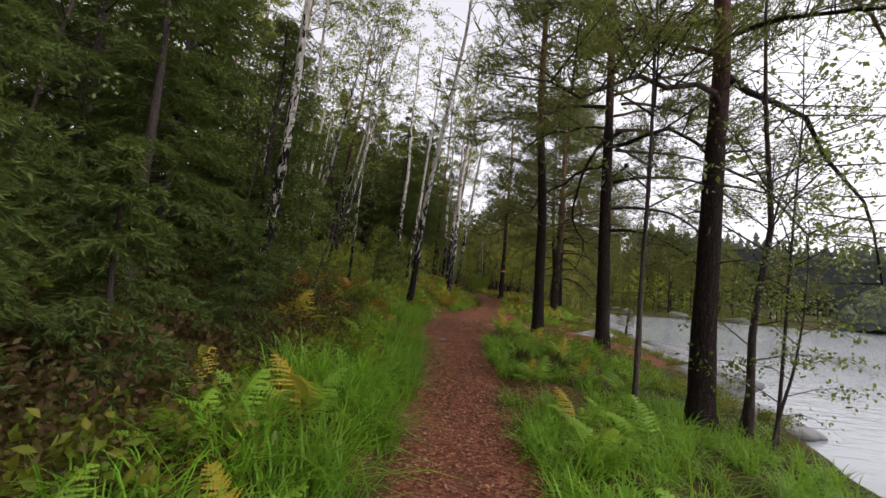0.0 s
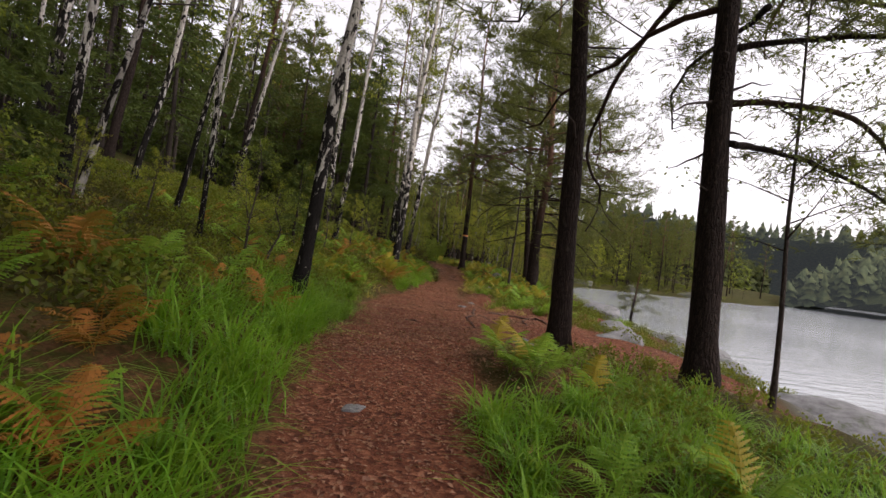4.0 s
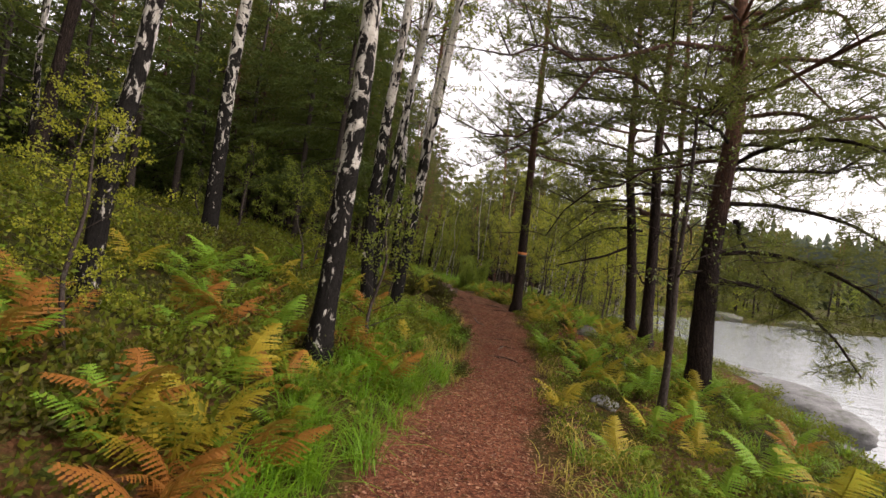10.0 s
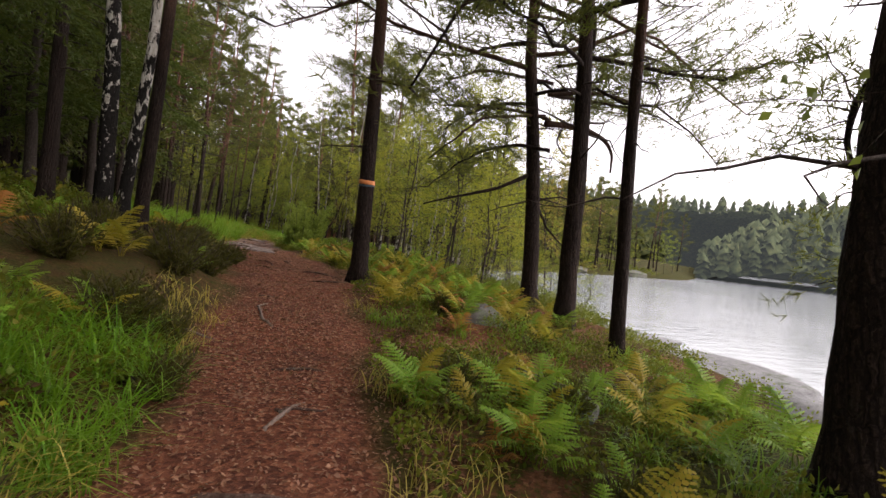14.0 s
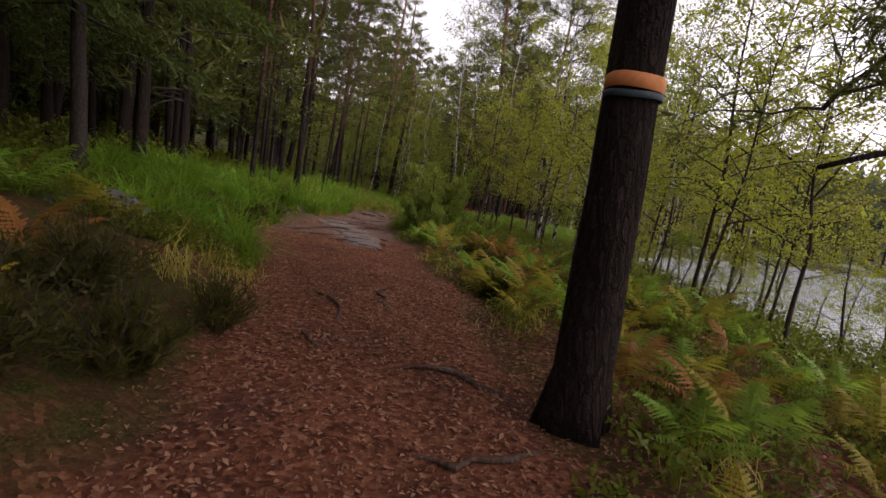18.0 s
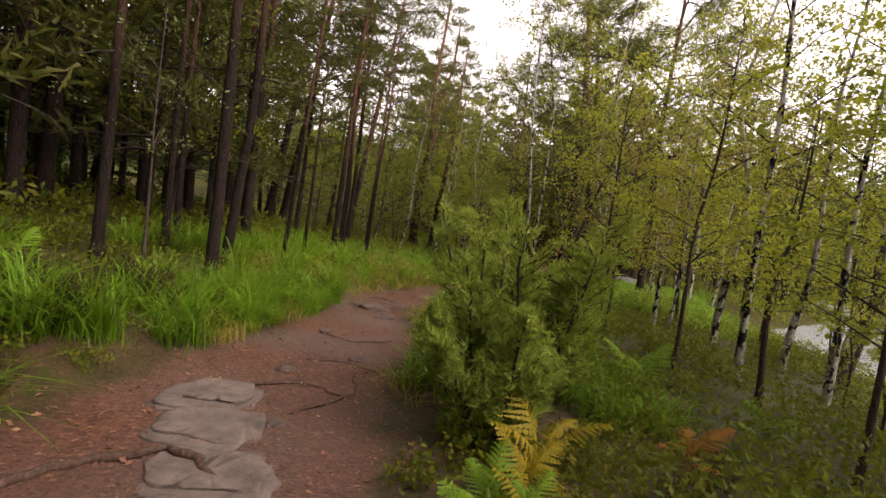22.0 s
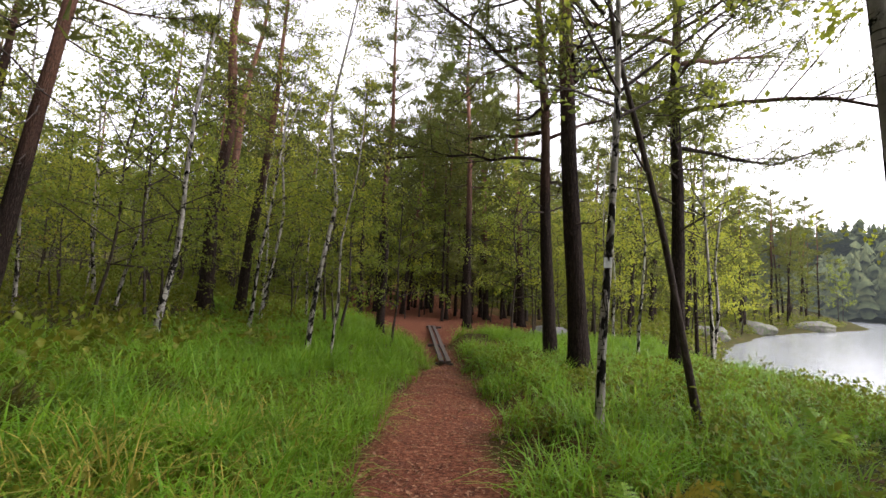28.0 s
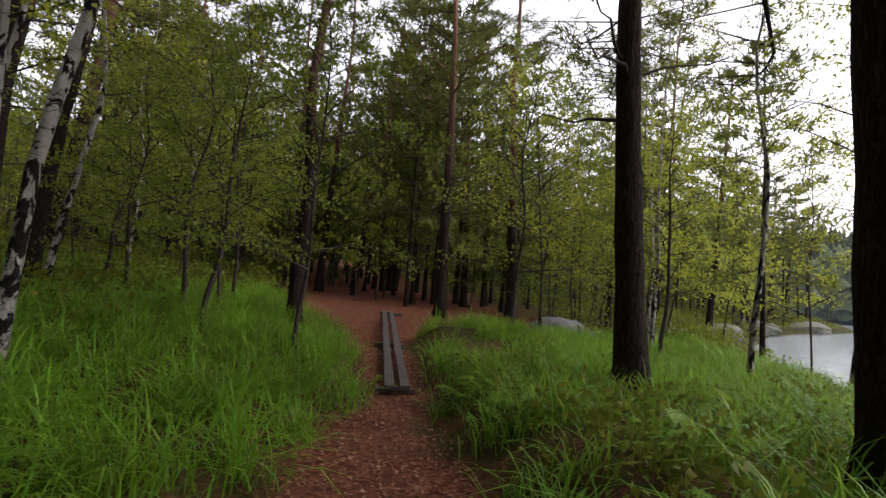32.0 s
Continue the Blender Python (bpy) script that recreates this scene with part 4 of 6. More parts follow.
pine(-3.6, 46.9, 0.26, 14, (0.02, 0), 0, 310)
pine(-4.9, 49.5, 0.28, 15, (0.02, 0), 2, 240)
slim(9.1, 53.5, 0.17, 10, (0.03, 0), 0, 50)
slim(9.5, 51.6, 0.14, 9, (0.05, 0), 1, 90)
alder(9.95, 50.9, 0.16, 6, (0.3, 0), 0, 150)
slim(8.7, 49.3, 0.12, 10, (0.03, 0), 1, 200)
alder(10.75, 51.7, 0.16, 7, (0.2, 0), 0, 280)
alder(10.4, 47.6, 0.1, 7, (0.05, 0), 0, 30)
slim(5.9, 53.0, 0.08, 6, (0.0, 0), 0, 20)
young(5.4, 50.6, 0.07, 5.0, (0.05, 0), 0, 70)
young(6.4, 49.2, 0.07, 5.4, (0.05, 0), 1, 150)
young(7.4, 51.5, 0.08, 5.6, (0.05, 0), 3, 210)
young(6.6, 54.2, 0.08, 6.0, (0, 0), 1, 300)
slim(11.6, 45.4, 0.12, 8, (0.1, 0), 1, 130)
slim(9.0, 46.2, 0.1, 7, (0.05, 0), 0, 330)
slim(12.8, 48.1, 0.12, 7, (0.1, 0), 0, 60)
# last stretch: the slim pines, the marked birch and the tall pines by the marsh
pine(-0.9, 56.0, 0.12, 10, (0.0, 0.0), 0, 0)
pine(-1.2, 56.7, 0.12, 9.5, (0.01, 0), 2, 90)
pine(-0.58, 57.6, 0.11, 10, (0.04, -0.01), 1, 180)
pine(0.08, 55.1, 0.1, 10, (0.045, 0), 0, 240)
pine(-2.9, 63.0, 0.32, 14, (0.12, -0.01), 1, 60)
pine(-5.6, 60.5, 0.36, 15, (0.14, -0.02), 2, 20)
slim(2.4, 63.8, 0.13, 9, (0.085, -0.03), 0, 40)
pine(0.4, 69.3, 0.36, 12, (0.075, -0.027), 1, 100)
pine(-0.8, 70.3, 0.5, 16, (0.04, 0), 0, 200)
pine(9.6, 73.3, 0.38, 15, (-0.02, 0.003), 1, 140)
pine(13.7, 76.0, 0.42, 16, (-0.04, 0.02), 2, 10)
pine(12.7, 78.5, 0.34, 15, (-0.04, 0.02), 0, 70)
pine(8.05, 63.3, 0.34, 15, (-0.05, 0.02), 2, 300, LAKE_PINES)
pine(7.0, 60.5, 0.37, 18, (-0.055, 0.02), 0, 230)
pine(10.0, 61.4, 0.32, 15, (0.0, -0.0), 2, 110, LAKE_PINES)
marked_birch = slim(5.0, 57.2, 0.09, 10, (0.016, -0.006), 1, 20)
alder(6.25, 57.2, 0.085, 11, (-0.18, 0.067), 0, 290)
slim(4.5, 54.5, 0.11, 9, (-0.05, 0.0), 1, 140)
slim(6.6, 55.6, 0.1, 11, (0.03, 0), 0, 40)
alder(4.6, 52.6, 0.13, 5, (0.36, -0.01), 0, 90)
slim(2.8, 62.3, 0.06, 6, (0.06, -0.02), 0, 190)
slim(1.0, 66.1, 0.1, 9, (0.1, -0.03), 1, 0)
slim(1.1, 68.1, 0.12, 9, (0.11, -0.04), 0, 80)
slim(-0.35, 63.2, 0.13, 8, (0.09, -0.03), 1, 160)
pine(-1.7, 76.0, 0.5, 16, (0.11, -0.04), 2, 350)
pine(4.85, 68.9, 0.3, 12, (0.0, 0), 0, 15)
young(11.9, 66.6, 0.1, 5.0, (0.02, 0), 0, 40)
young(13.0, 68.5, 0.1, 5.5, (0, 0), 1, 100)


def bough(tree, points, rad, seed, leafy=0):
    """A crooked bough on a tree, through points of the plan, bare or with sprays of needles."""
    r = np.random.default_rng(seed)
    p = np.array(points, float)
    s = np.linspace(0, len(p) - 1, len(p) * 4)
    line = np.stack([np.interp(s, np.arange(len(p)), p[:, k]) for k in range(3)], 1) + r.normal(0, 0.012, (len(s), 3))
    line[1:-1] = (line[:-2] + 2 * line[1:-1] + line[2:]) / 4
    soup = Soup()
    tube(soup, line, np.linspace(rad, rad * 0.3, len(s)), 7, 0.12, seed)
    back = tree.matrix_basis.inverted()
    limb = child("bough", soup.mesh("bough", PINE_BARK, True), tree, "dark crooked bough", back)
    if not leafy:
        return
    twig, leaf = Soup(), Soup()
    for q in np.linspace(0.3, 1, leafy):
        sub = limb_line(r, along(line, [q])[0], r.uniform(0, 6.28), r.uniform(0.4, 1.1), r.uniform(-0.5, 0.5), 0.1, 6, 0.1)
        tube(twig, sub, np.linspace(0.012, 0.003, 6), 3, cap=False)
        at = np.repeat(along(sub, np.linspace(0.3, 1, 9)), 2, 0) + r.normal(0, 0.1, (18, 3))
        needles(leaf, at, unit(np.tile(sub[-1] - sub[0], (18, 1)) + r.normal(0, 0.3, (18, 3))), 7, 0.17, 0.014, 0.75, r)
    tagged(child("twig_spray", twig.mesh("twig_spray", TWIG_BARK), limb), kind="stuff")
    tagged(child("needle_spray", leaf.mesh("needle_spray", PINE_NEEDLES), limb), kind="stuff")


def leafy_boughs(tree, x, y, rows, seed):
    """Boughs that reach out over the water: height on the trunk, way round in degrees, reach and fall."""
    for k, (z, turn, reach, fall) in enumerate(rows):
        a = radians(turn)
        s = np.linspace(0, 1, 6)
        bend = 0.12 * reach * np.sin(s * 5 + k)
        px, py = reach * s * math.cos(a) - bend * math.sin(a), reach * s * math.sin(a) + bend * math.cos(a)
        bough(tree, [(x + i, y + j, z + 0.25 * math.sin(q * 3.1) - fall * q * q) for i, j, q in zip(px.tolist(), py.tolist(), s.tolist())], 0.05, seed + k, 22)


leafy_boughs(first_pine, 4.75, 13.3, ((6.0, 5, 3.0, 0.4), (5.2, -15, 3.4, 0.9), (4.4, 10, 3.8, 1.7), (6.6, 40, 3.2, 0.4), (5.6, 70, 3.0, 0.8), (7.2, -10, 3.2, 0.5), (3.7, -5, 2.4, 0.9)), 20)
leafy_boughs(bank_pine, 6.9, 28.4, ((3.2, -40, 3.0, 1.2), (4.2, -10, 3.6, 1.4), (5.0, -60, 3.4, 0.8), (5.8, 0, 3.4, 0.8), (6.6, -30, 3.6, 0.6), (3.8, 30, 3.2, 1.6), (7.4, -75, 3.2, 0.4), (2.6, -20, 2.4, 1.3), (8.0, 10, 3.2, 0.4), (7.0, 60, 3.0, 0.5)), 40)
leafy_boughs(bay_pine, 8.95, 36.6, ((5.8, -5, 3.4, 0.4), (6.6, -40, 3.0, 0.6), (4.4, 170, 2.8, 1.2), (5.2, 190, 3.0, 0.9), (6.2, 150, 3.0, 0.5), (7.2, 20, 3.2, 0.5)), 60)
bough(first_pine, ((4.7, 12.9, 6.4), (4.9, 15.5, 6.8), (5.1, 18.0, 6.3), (5.3, 19.6, 5.4), (5.42, 19.85, 4.87), (5.68, 19.9, 4.44), (5.92, 19.9, 4.2), (5.95, 19.9, 3.65), (5.8, 19.9, 3.2), (5.64, 19.9, 2.9)), 0.06, 1, 5)
bough(first_pine, ((5.2, 18.8, 5.9), (5.78, 19.85, 5.3), (5.72, 19.9, 4.8), (5.97, 19.9, 4.55), (6.2, 19.9, 4.65)), 0.03, 2)
bough(first_pine, ((5.42, 19.85, 4.87), (4.8, 19.9, 4.72), (4.4, 19.9, 4.6), (3.95, 19.95, 4.45)), 0.025, 3, 4)
bough(first_pine, ((5.93, 19.9, 4.1), (6.5, 19.9, 4.05), (7.0, 19.9, 4.1)), 0.016, 10, 5)
bough(first_pine, ((5.95, 19.9, 3.8), (6.2, 19.9, 3.4), (6.6, 19.9, 3.1), (7.0, 19.9, 2.9)), 0.016, 11, 6)
bough(bay_pine, ((8.85, 36.6, 5.8), (9.55, 36.5, 5.96), (10.4, 36.4, 6.09), (11.65, 36.2, 5.8)), 0.07, 4)
bough(bay_pine, ((8.85, 36.6, 5.1), (9.88, 36.5, 5.16), (10.44, 36.5, 5.01), (10.73, 36.4, 4.68), (10.74, 36.4, 4.14)), 0.085, 5)
bough(bay_pine, ((9.35, 36.6, 5.1), (9.21, 36.6, 4.72), (9.45, 36.6, 4.43), (9.99, 36.6, 4.34)), 0.03, 6)
bough(bay_pine, ((8.85, 36.6, 3.95), (7.81, 36.6, 3.39), (7.32, 36.6, 3.23), (6.66, 36.6, 3), (6, 36.6, 2.79)), 0.055, 7)
bough(bay_pine, ((8.85, 36.6, 5.3), (7.23, 36.6, 4.97), (6.81, 36.6, 4.57), (6.4, 36.6, 4.17), (5.99, 36.6, 3.8)), 0.04, 8)
bough(bay_pine, ((8.85, 36.6, 3.1), (9.05, 36.6, 2.85), (9.21, 36.6, 2.58), (9.78, 36.6, 2.12)), 0.05, 9)


def clear(x, y, gap):
    lo, hi = way(np.array([y]))
    if lo[0] - gap < x < hi[0] + gap and y < 76.5 or y < -2 and abs(x) < 3:
        return False
    return all((x - a) ** 2 + (y - b) ** 2 > gap * gap for a, b in placed)


def wild(count, box, gap, make, edge=1.2):
    """Trees strewn over a box of the plan, apart from one another and from the path."""
    n = tries = 0
    while n < count and tries < count * 30:
        tries += 1
        x, y = rng.uniform(box[0], box[1]), rng.uniform(box[2], box[3])
        if off_shore(np.array([x]), np.array([y]))[0] > edge and clear(x, y, gap):
            make(x, y)
            placed.append((x, y))
            n += 1


def wild_pine(x, y):
    plant("pine_tree", FAR_PINES[rng.integers(3)], x, y, rng.uniform(0.18, 0.36), rng.uniform(12, 17), rng.normal(0.03, 0.04, 2), rng.uniform(0, 360), PINE_LABEL, "pine tree", "pines in the wood")


def thick_pine(x, y):
    plant("pine_tree", THICK_PINES[rng.integers(2)], x, y, rng.uniform(0.14, 0.28), rng.uniform(9, 14), rng.normal(0.0, 0.03, 2), rng.uniform(0, 360), "dense dark pine branched far down its trunk", "pine tree", "pines in the wood")


def wild_birch(x, y):
    plant("birch_tree", FAR_BIRCHES[rng.integers(2)], x, y, rng.uniform(0.12, 0.22), rng.uniform(11, 15), (rng.normal(0.1, 0.06), rng.normal(0, 0.04)), rng.uniform(0, 360), BIRCH_LABEL, "birch tree", "birches in the wood")


def wild_young(x, y):
    plant("young_tree", YOUNG[2 if y > 58 and rng.random() < 0.7 else rng.integers(4)], x, y, rng.uniform(0.05, 0.1), rng.uniform(3.5, 7.5), rng.normal(0, 0.06, 2), rng.uniform(0, 360), YOUNG_LABEL, "young tree", "young trees in the undergrowth")


def far_young(x, y):
    plant("young_tree", FAR_YOUNG[rng.integers(2)], x, y, rng.uniform(0.05, 0.1), rng.uniform(4.5, 8.5), rng.normal(0, 0.06, 2), rng.uniform(0, 360), YOUNG_LABEL, "young tree", "young trees in the undergrowth")


def bank_shrub(x, y):
    plant("willow_shrub", YOUNG[rng.integers(3)], x, y, rng.uniform(0.05, 0.07), rng.uniform(1.6, 2.8), rng.normal(0, 0.1, 2), rng.uniform(0, 360), "leafy yellow-green shrub in the undergrowth", "shrub", "shrubs on the bank", sink=0.3)


def wild_slim(x, y):
    plant("young_birch", SLIM_BIRCHES[rng.integers(2)], x, y, rng.uniform(0.07, 0.13), rng.uniform(7, 12), rng.normal(0.03, 0.05, 2), rng.uniform(0, 360), SLIM_LABEL, "birch tree", "young birches by the path")


def wild_spruce(x, y):
    plant("spruce_tree", FAR_SPRUCES[rng.integers(2)], x, y, rng.uniform(0.18, 0.3), rng.uniform(8, 13), (0, 0), rng.uniform(0, 360), "dark green spruce with drooping branches to the ground", "spruce tree", "spruces on the slope")


wild(34, (-26, -7, 6, 40), 1.6, wild_birch)
wild(26, (-34, -9, 0, 48), 2.0, wild_pine)
wild(26, (-26, -8, 0, 44), 2.0, wild_spruce)
wild(26, (-38, -18, 0, 70), 2.4, thick_pine)
wild(28, (-16, -4, 42, 68), 1.4, wild_pine)
wild(44, (-20, -5, 40, 66), 1.5, thick_pine)
wild(18, (-18, -6, 38, 64), 2.0, wild_spruce)
wild(10, (-8, 4, 68, 76), 1.4, wild_young)
wild(34, (-10, 6, 72, 96), 1.6, far_young)
wild(10, (6, 14, 46, 55.5), 1.0, wild_slim, 1.0)
wild(3, (12, 15, 62, 74), 1.0, wild_slim, 1.0)
wild(6, (-6, 4, 66, 76), 1.2, wild_slim)
wild(44, (-26, -8, 26, 62), 1.6, wild_spruce)
wild(22, (4, 30, 78, 120), 2.4, wild_pine, 2.5)
wild(22, (2, 34, 84, 112), 2.4, thick_pine, 2.0)
wild(14, (-25, 5, 78, 110), 2.6, wild_pine)
wild(14, (6, 15, 46, 55.5), 1.1, wild_young, 0.8)
wild(3, (12.5, 16, 64, 72), 1.2, wild_young, 0.8)
wild(40, (14, 48, 66, 98), 1.6, far_young, 0.5)
wild(34, (18, 60, 70, 104), 2.2, wild_pine, 0.8)
wild(24, (36, 85, 86, 125), 2.4, far_young, 1)
wild(30, (30, 95, 84, 140), 2.6, wild_pine, 2)
wild(5, (-9, -3, 52, 64), 1.4, wild_young)
wild(4, (3, 5, 66, 72), 0.8, wild_young)
wild(3, (-5, -1, 63, 68), 1.1, wild_young)
slim(11.6, 64.5, 0.1, 9, (0.03, 0), 0, 30)
slim(12.6, 67.5, 0.1, 9, (0, 0), 1, 130)
wild(16, (-16, 10, -40, -6), 2.5, wild_pine)
wild(24, (-14, -2.5, 44, 57), 1.2, thick_pine)
wild(40, (-24, 30, 78, 118), 2.0, wild_spruce, 1.5)
wild(40, (-14, 26, 74, 104), 1.6, far_young, 1.0)
wild(36, (16, 64, 68, 112), 1.5, thick_pine, 0.8)
wild(12, (7, 13, 40, 50), 0.9, wild_young, 0.6)
wild(14, (-9, 3, 68, 76), 1.0, wild_young)
wild(40, (-6, 18, 77, 98), 1.4, wild_pine)
wild(14, (-4, 8, 80, 96), 1.4, wild_spruce)
wild(26, (-2, 16, 84, 104), 1.5, thick_pine)
wild(24, (8, 13.5, 39.5, 50), 0.7, bank_shrub, 0.4)
wild(12, (-5, 1.5, 19, 33), 0.7, bank_shrub)
wild(6, (-5, -1.4, 8, 17), 0.7, bank_shrub)
wild(10, (8, 15, 74, 84), 1.2, thick_pine)
wild(9, (9, 16, 68, 80), 1.0, wild_young)
join_far_trees()

# ---- undergrowth ----
def blades(spots, per, length, width, lean, spread, name, material, label, r, category="grass"):
    """Long arching grass blades in tufts, one sheet of stuff."""
    spots = np.asarray(spots, float)
    n = len(spots) * per
    base = np.repeat(spots, per, 0) + np.concatenate([r.normal(0, spread, (n, 2)), np.zeros((n, 1))], 1)
    base[:, 2] = land(base[:, 0], base[:, 1]) - 0.02
    a = r.uniform(0, 2 * np.pi, n)
    out = np.stack([np.cos(a), np.sin(a), np.zeros(n)], 1)
    ln = length * r.uniform(0.45, 1.2, n) * np.repeat(r.uniform(0.7, 1.2, len(spots)), per)
    bow = lean * r.uniform(0.3, 1.4, n)
    side = np.stack([-out[:, 1], out[:, 0], np.zeros(n)], 1) * (width * r.uniform(0.7, 1.3, n) / 2)[:, None]
    rows = []
    for s, w in ((0, 0.8), (0.4, 1.0), (0.75, 0.7)):
        p = base + out * (ln * bow * s * s)[:, None] + np.array([0, 0, 1.0]) * (ln * s * (1 - 0.42 * bow * s))[:, None]
        rows += [p - side * w, p + side * w]
    tip = base + out * (ln * bow)[:, None] + np.array([0, 0, 1.0]) * (ln * (1 - 0.5 * bow))[:, None]
    v = np.stack(rows + [tip], 1).reshape(-1, 3)
    b = np.arange(n)[:, None] * 7
    f = np.concatenate([b + [0, 1, 3], b + [0, 3, 2], b + [2, 3, 5], b + [2, 5, 4], b + [4, 5, 6]], 1).reshape(-1, 3)
    tagged(new(name, quick_mesh(name, v, f, material)), label, category, kind="stuff")


def strew(count, y0, y1, side, near, far, r, keep=None, power=1.0):
    """Spots beside the path: side -1 left, 1 right, between two distances from its edge."""
    y = r.uniform(y0, y1, count)
    lo, hi = way(y)
    d = near + (far - near) * r.random(count) ** power
    x = np.where(side < 0, lo - d, hi + d)
    ok = off_shore(x, y) > 0.15
    if keep is not None:
        ok &= keep(x, y)
    return np.stack([x, y, land(x, y)], 1)[ok]


def patchy(size, seed, level=0.0):
    return lambda x, y: vnoise(x, y, size, seed) > level


r = np.random.default_rng(101)
blades(strew(150, -1, 14, -1, 0.12, 1.0, r, patchy(1.8, 31, -0.8), 1.3), 74, 0.57, 0.011, 1.00, 0.075, "grass", GRASS, "long bright green grass on the verge of the path", r)
blades(strew(418, -1, 13, 1, 0.12, 4.5, r, patchy(1.8, 32, -0.45), 1.5), 51, 0.40, 0.011, 1.00, 0.075, "grass", GRASS, "long bright green grass between path and lake", r)
blades(strew(430, 14, 40, -1, 0.0, 1.5, r, lambda x, y: patchy(1.6, 33, -0.25)(x, y) & ((y < 31) | (y > 38.5)), 1.3), 62, 0.5, 0.01, 1.05, 0.075, "grass", GRASS, "long green grass under the birches", r)
blades(strew(240, 21, 33, 1, 0.2, 5.5, r, patchy(1.6, 34, 0.05)), 54, 0.40, 0.01, 1.00, 0.075, "grass", GRASS, "green grass on the bank above the lake", r)
blades(strew(250, 39, 53, -1, 0.1, 3.2, r, patchy(1.5, 35, -0.1), 1.2), 84, 0.84, 0.013, 1.00, 0.075, "grass", GRASS, "tall bright green grass under the dark pines", r)
blades(strew(260, 46.5, 58, 1, 0.15, 3.0, r, patchy(1.6, 36, -0.2)), 54, 0.50, 0.011, 1.00, 0.090, "grass", GRASS, "green grass beside the muddy path", r)
blades(strew(825, 56, 74, -1, 0.0, 6.0, r, patchy(2.6, 37, -0.9)), 54, 0.56, 0.012, 1.00, 0.112, "grass", GRASS, "lush green marsh grass", r)
blades(strew(825, 56, 70.5, 1, 0.2, 8.5, r, patchy(2.6, 38, -0.9)), 51, 0.52, 0.012, 1.00, 0.112, "grass", GRASS, "lush green marsh grass by the lake", r)
blades(strew(260, 20, 56, -1, 0.0, 0.6, r, patchy(2.0, 41, 0.0)), 24, 0.34, 0.008, 1.0, 0.1, "dry_grass", DRY_GRASS, "pale yellow grass at the edge of the path", r)
blades(strew(260, 20, 56, 1, 0.0, 1.2, r, patchy(2.0, 42, 0.05)), 22, 0.32, 0.008, 1.0, 0.1, "dry_grass", DRY_GRASS, "pale yellow grass at the edge of the path", r)
blades(strew(110, 53, 58, -1, 0.0, 2.6, r, patchy(2.0, 44, -0.4)), 57, 0.50, 0.012, 1.00, 0.075, "grass", GRASS, "green grass among heather under the pines", r)
blades(strew(150, 48, 58, -1, 0.2, 1.8, r, patchy(2.0, 43, -0.2)), 34, 0.5, 0.01, 0.95, 0.12, "dry_grass", DRY_GRASS, "yellowing tall grass under the pines", r)


def brush(spots, per, height, size, name, material, label, r, stems=None, category="shrub"):
    """Low leafy brush: many small leaves round each spot, more of them near the ground's edge."""
    spots = np.asarray(spots, float)
    n = len(spots) * per
    k = np.repeat(np.arange(len(spots)), per)
    rad = np.repeat(r.uniform(0.6, 1.3, len(spots)), per)
    off = r.normal(0, 1, (n, 3))
    off = unit(off) * (r.random((n, 1)) ** 0.4)
    p = spots[k] + off * np.stack([rad * height * 0.9, rad * height * 0.9, rad * height * 0.55], 1)
    p[:, 2] += height * 0.45 * rad
    p[:, 2] = np.maximum(p[:, 2], land(p[:, 0], p[:, 1]) + 0.01)
    soup = Soup()
    leaves(soup, p, unit(r.normal(0, 1, (n, 3)) + [0, 0, 0.5]), size * r.uniform(0.6, 1.4, n), size * 0.6, r)
    tagged(new(name, soup.mesh(name, material)), label, category, kind="stuff")


brush(strew(1300, -2, 22, -1, 0.7, 9, r, patchy(2.5, 51, -0.4)), 64, 0.34, 0.07, "bilberry_brush", BERRY, "low green bilberry brush on the slope", r)
brush(strew(1300, 20, 41, -1, 0.5, 9, r, lambda x, y: patchy(2.5, 52, -0.5)(x, y) & ((x < 0) | (y < 31.5) | (y > 38))), 64, 0.32, 0.07, "bilberry_brush", BERRY, "low bilberry brush under the birches", r)
brush(strew(500, 7, 24, 1, 0.9, 7, r, patchy(1.6, 56, 0.05)), 70, 0.26, 0.055, "bilberry_brush", BERRY, "low brush on the bank above the lake", r)
brush(strew(600, 20, 50, 1, 0.5, 8, r, patchy(1.8, 53, 0.0)), 60, 0.28, 0.06, "bilberry_brush", BERRY, "low bilberry brush above the lake", r)
brush(strew(800, 38, 62, -1, 0.5, 8, r, patchy(2.2, 54, -0.3)), 60, 0.3, 0.065, "bilberry_brush", BERRY, "low bilberry brush under the pines", r)
brush(strew(360, 46, 66, 1, 0.6, 8, r, patchy(2.2, 55, -0.1)), 64, 0.34, 0.07, "bilberry_brush", BERRY, "low green brush by the bay", r)


def heather_mesh(seed):
    r2 = np.random.default_rng(seed)
    twig, leaf = Soup(), Soup()
    for i in range(46):
        a, t = r2.uniform(0, 6.28), r2.uniform(0.1, 1.1)
        tip = np.array([math.cos(a) * math.sin(t), math.sin(a) * math.sin(t), math.cos(t) * 0.8 + 0.2]) * r2.uniform(0.3, 0.5)
        line = np.stack([[0.0, 0, -0.05] + tip * s * [1, 1, 1] * (0.6 + 0.4 * s) for s in np.linspace(0, 1, 4)])
        tube(twig, line, np.linspace(0.007, 0.002, 4), 3, cap=False)
        m = 16
        at = along(line, r2.uniform(0.25, 1, m)) + r2.normal(0, 0.02, (m, 3))
        needles(leaf, at, unit(np.tile(tip, (m, 1)) + r2.normal(0, 0.12, (m, 3))), 3, 0.07, 0.014, 0.5, r2)
    return twig.mesh("stems", TWIG_BARK), leaf.mesh("foliage", HEATHER)


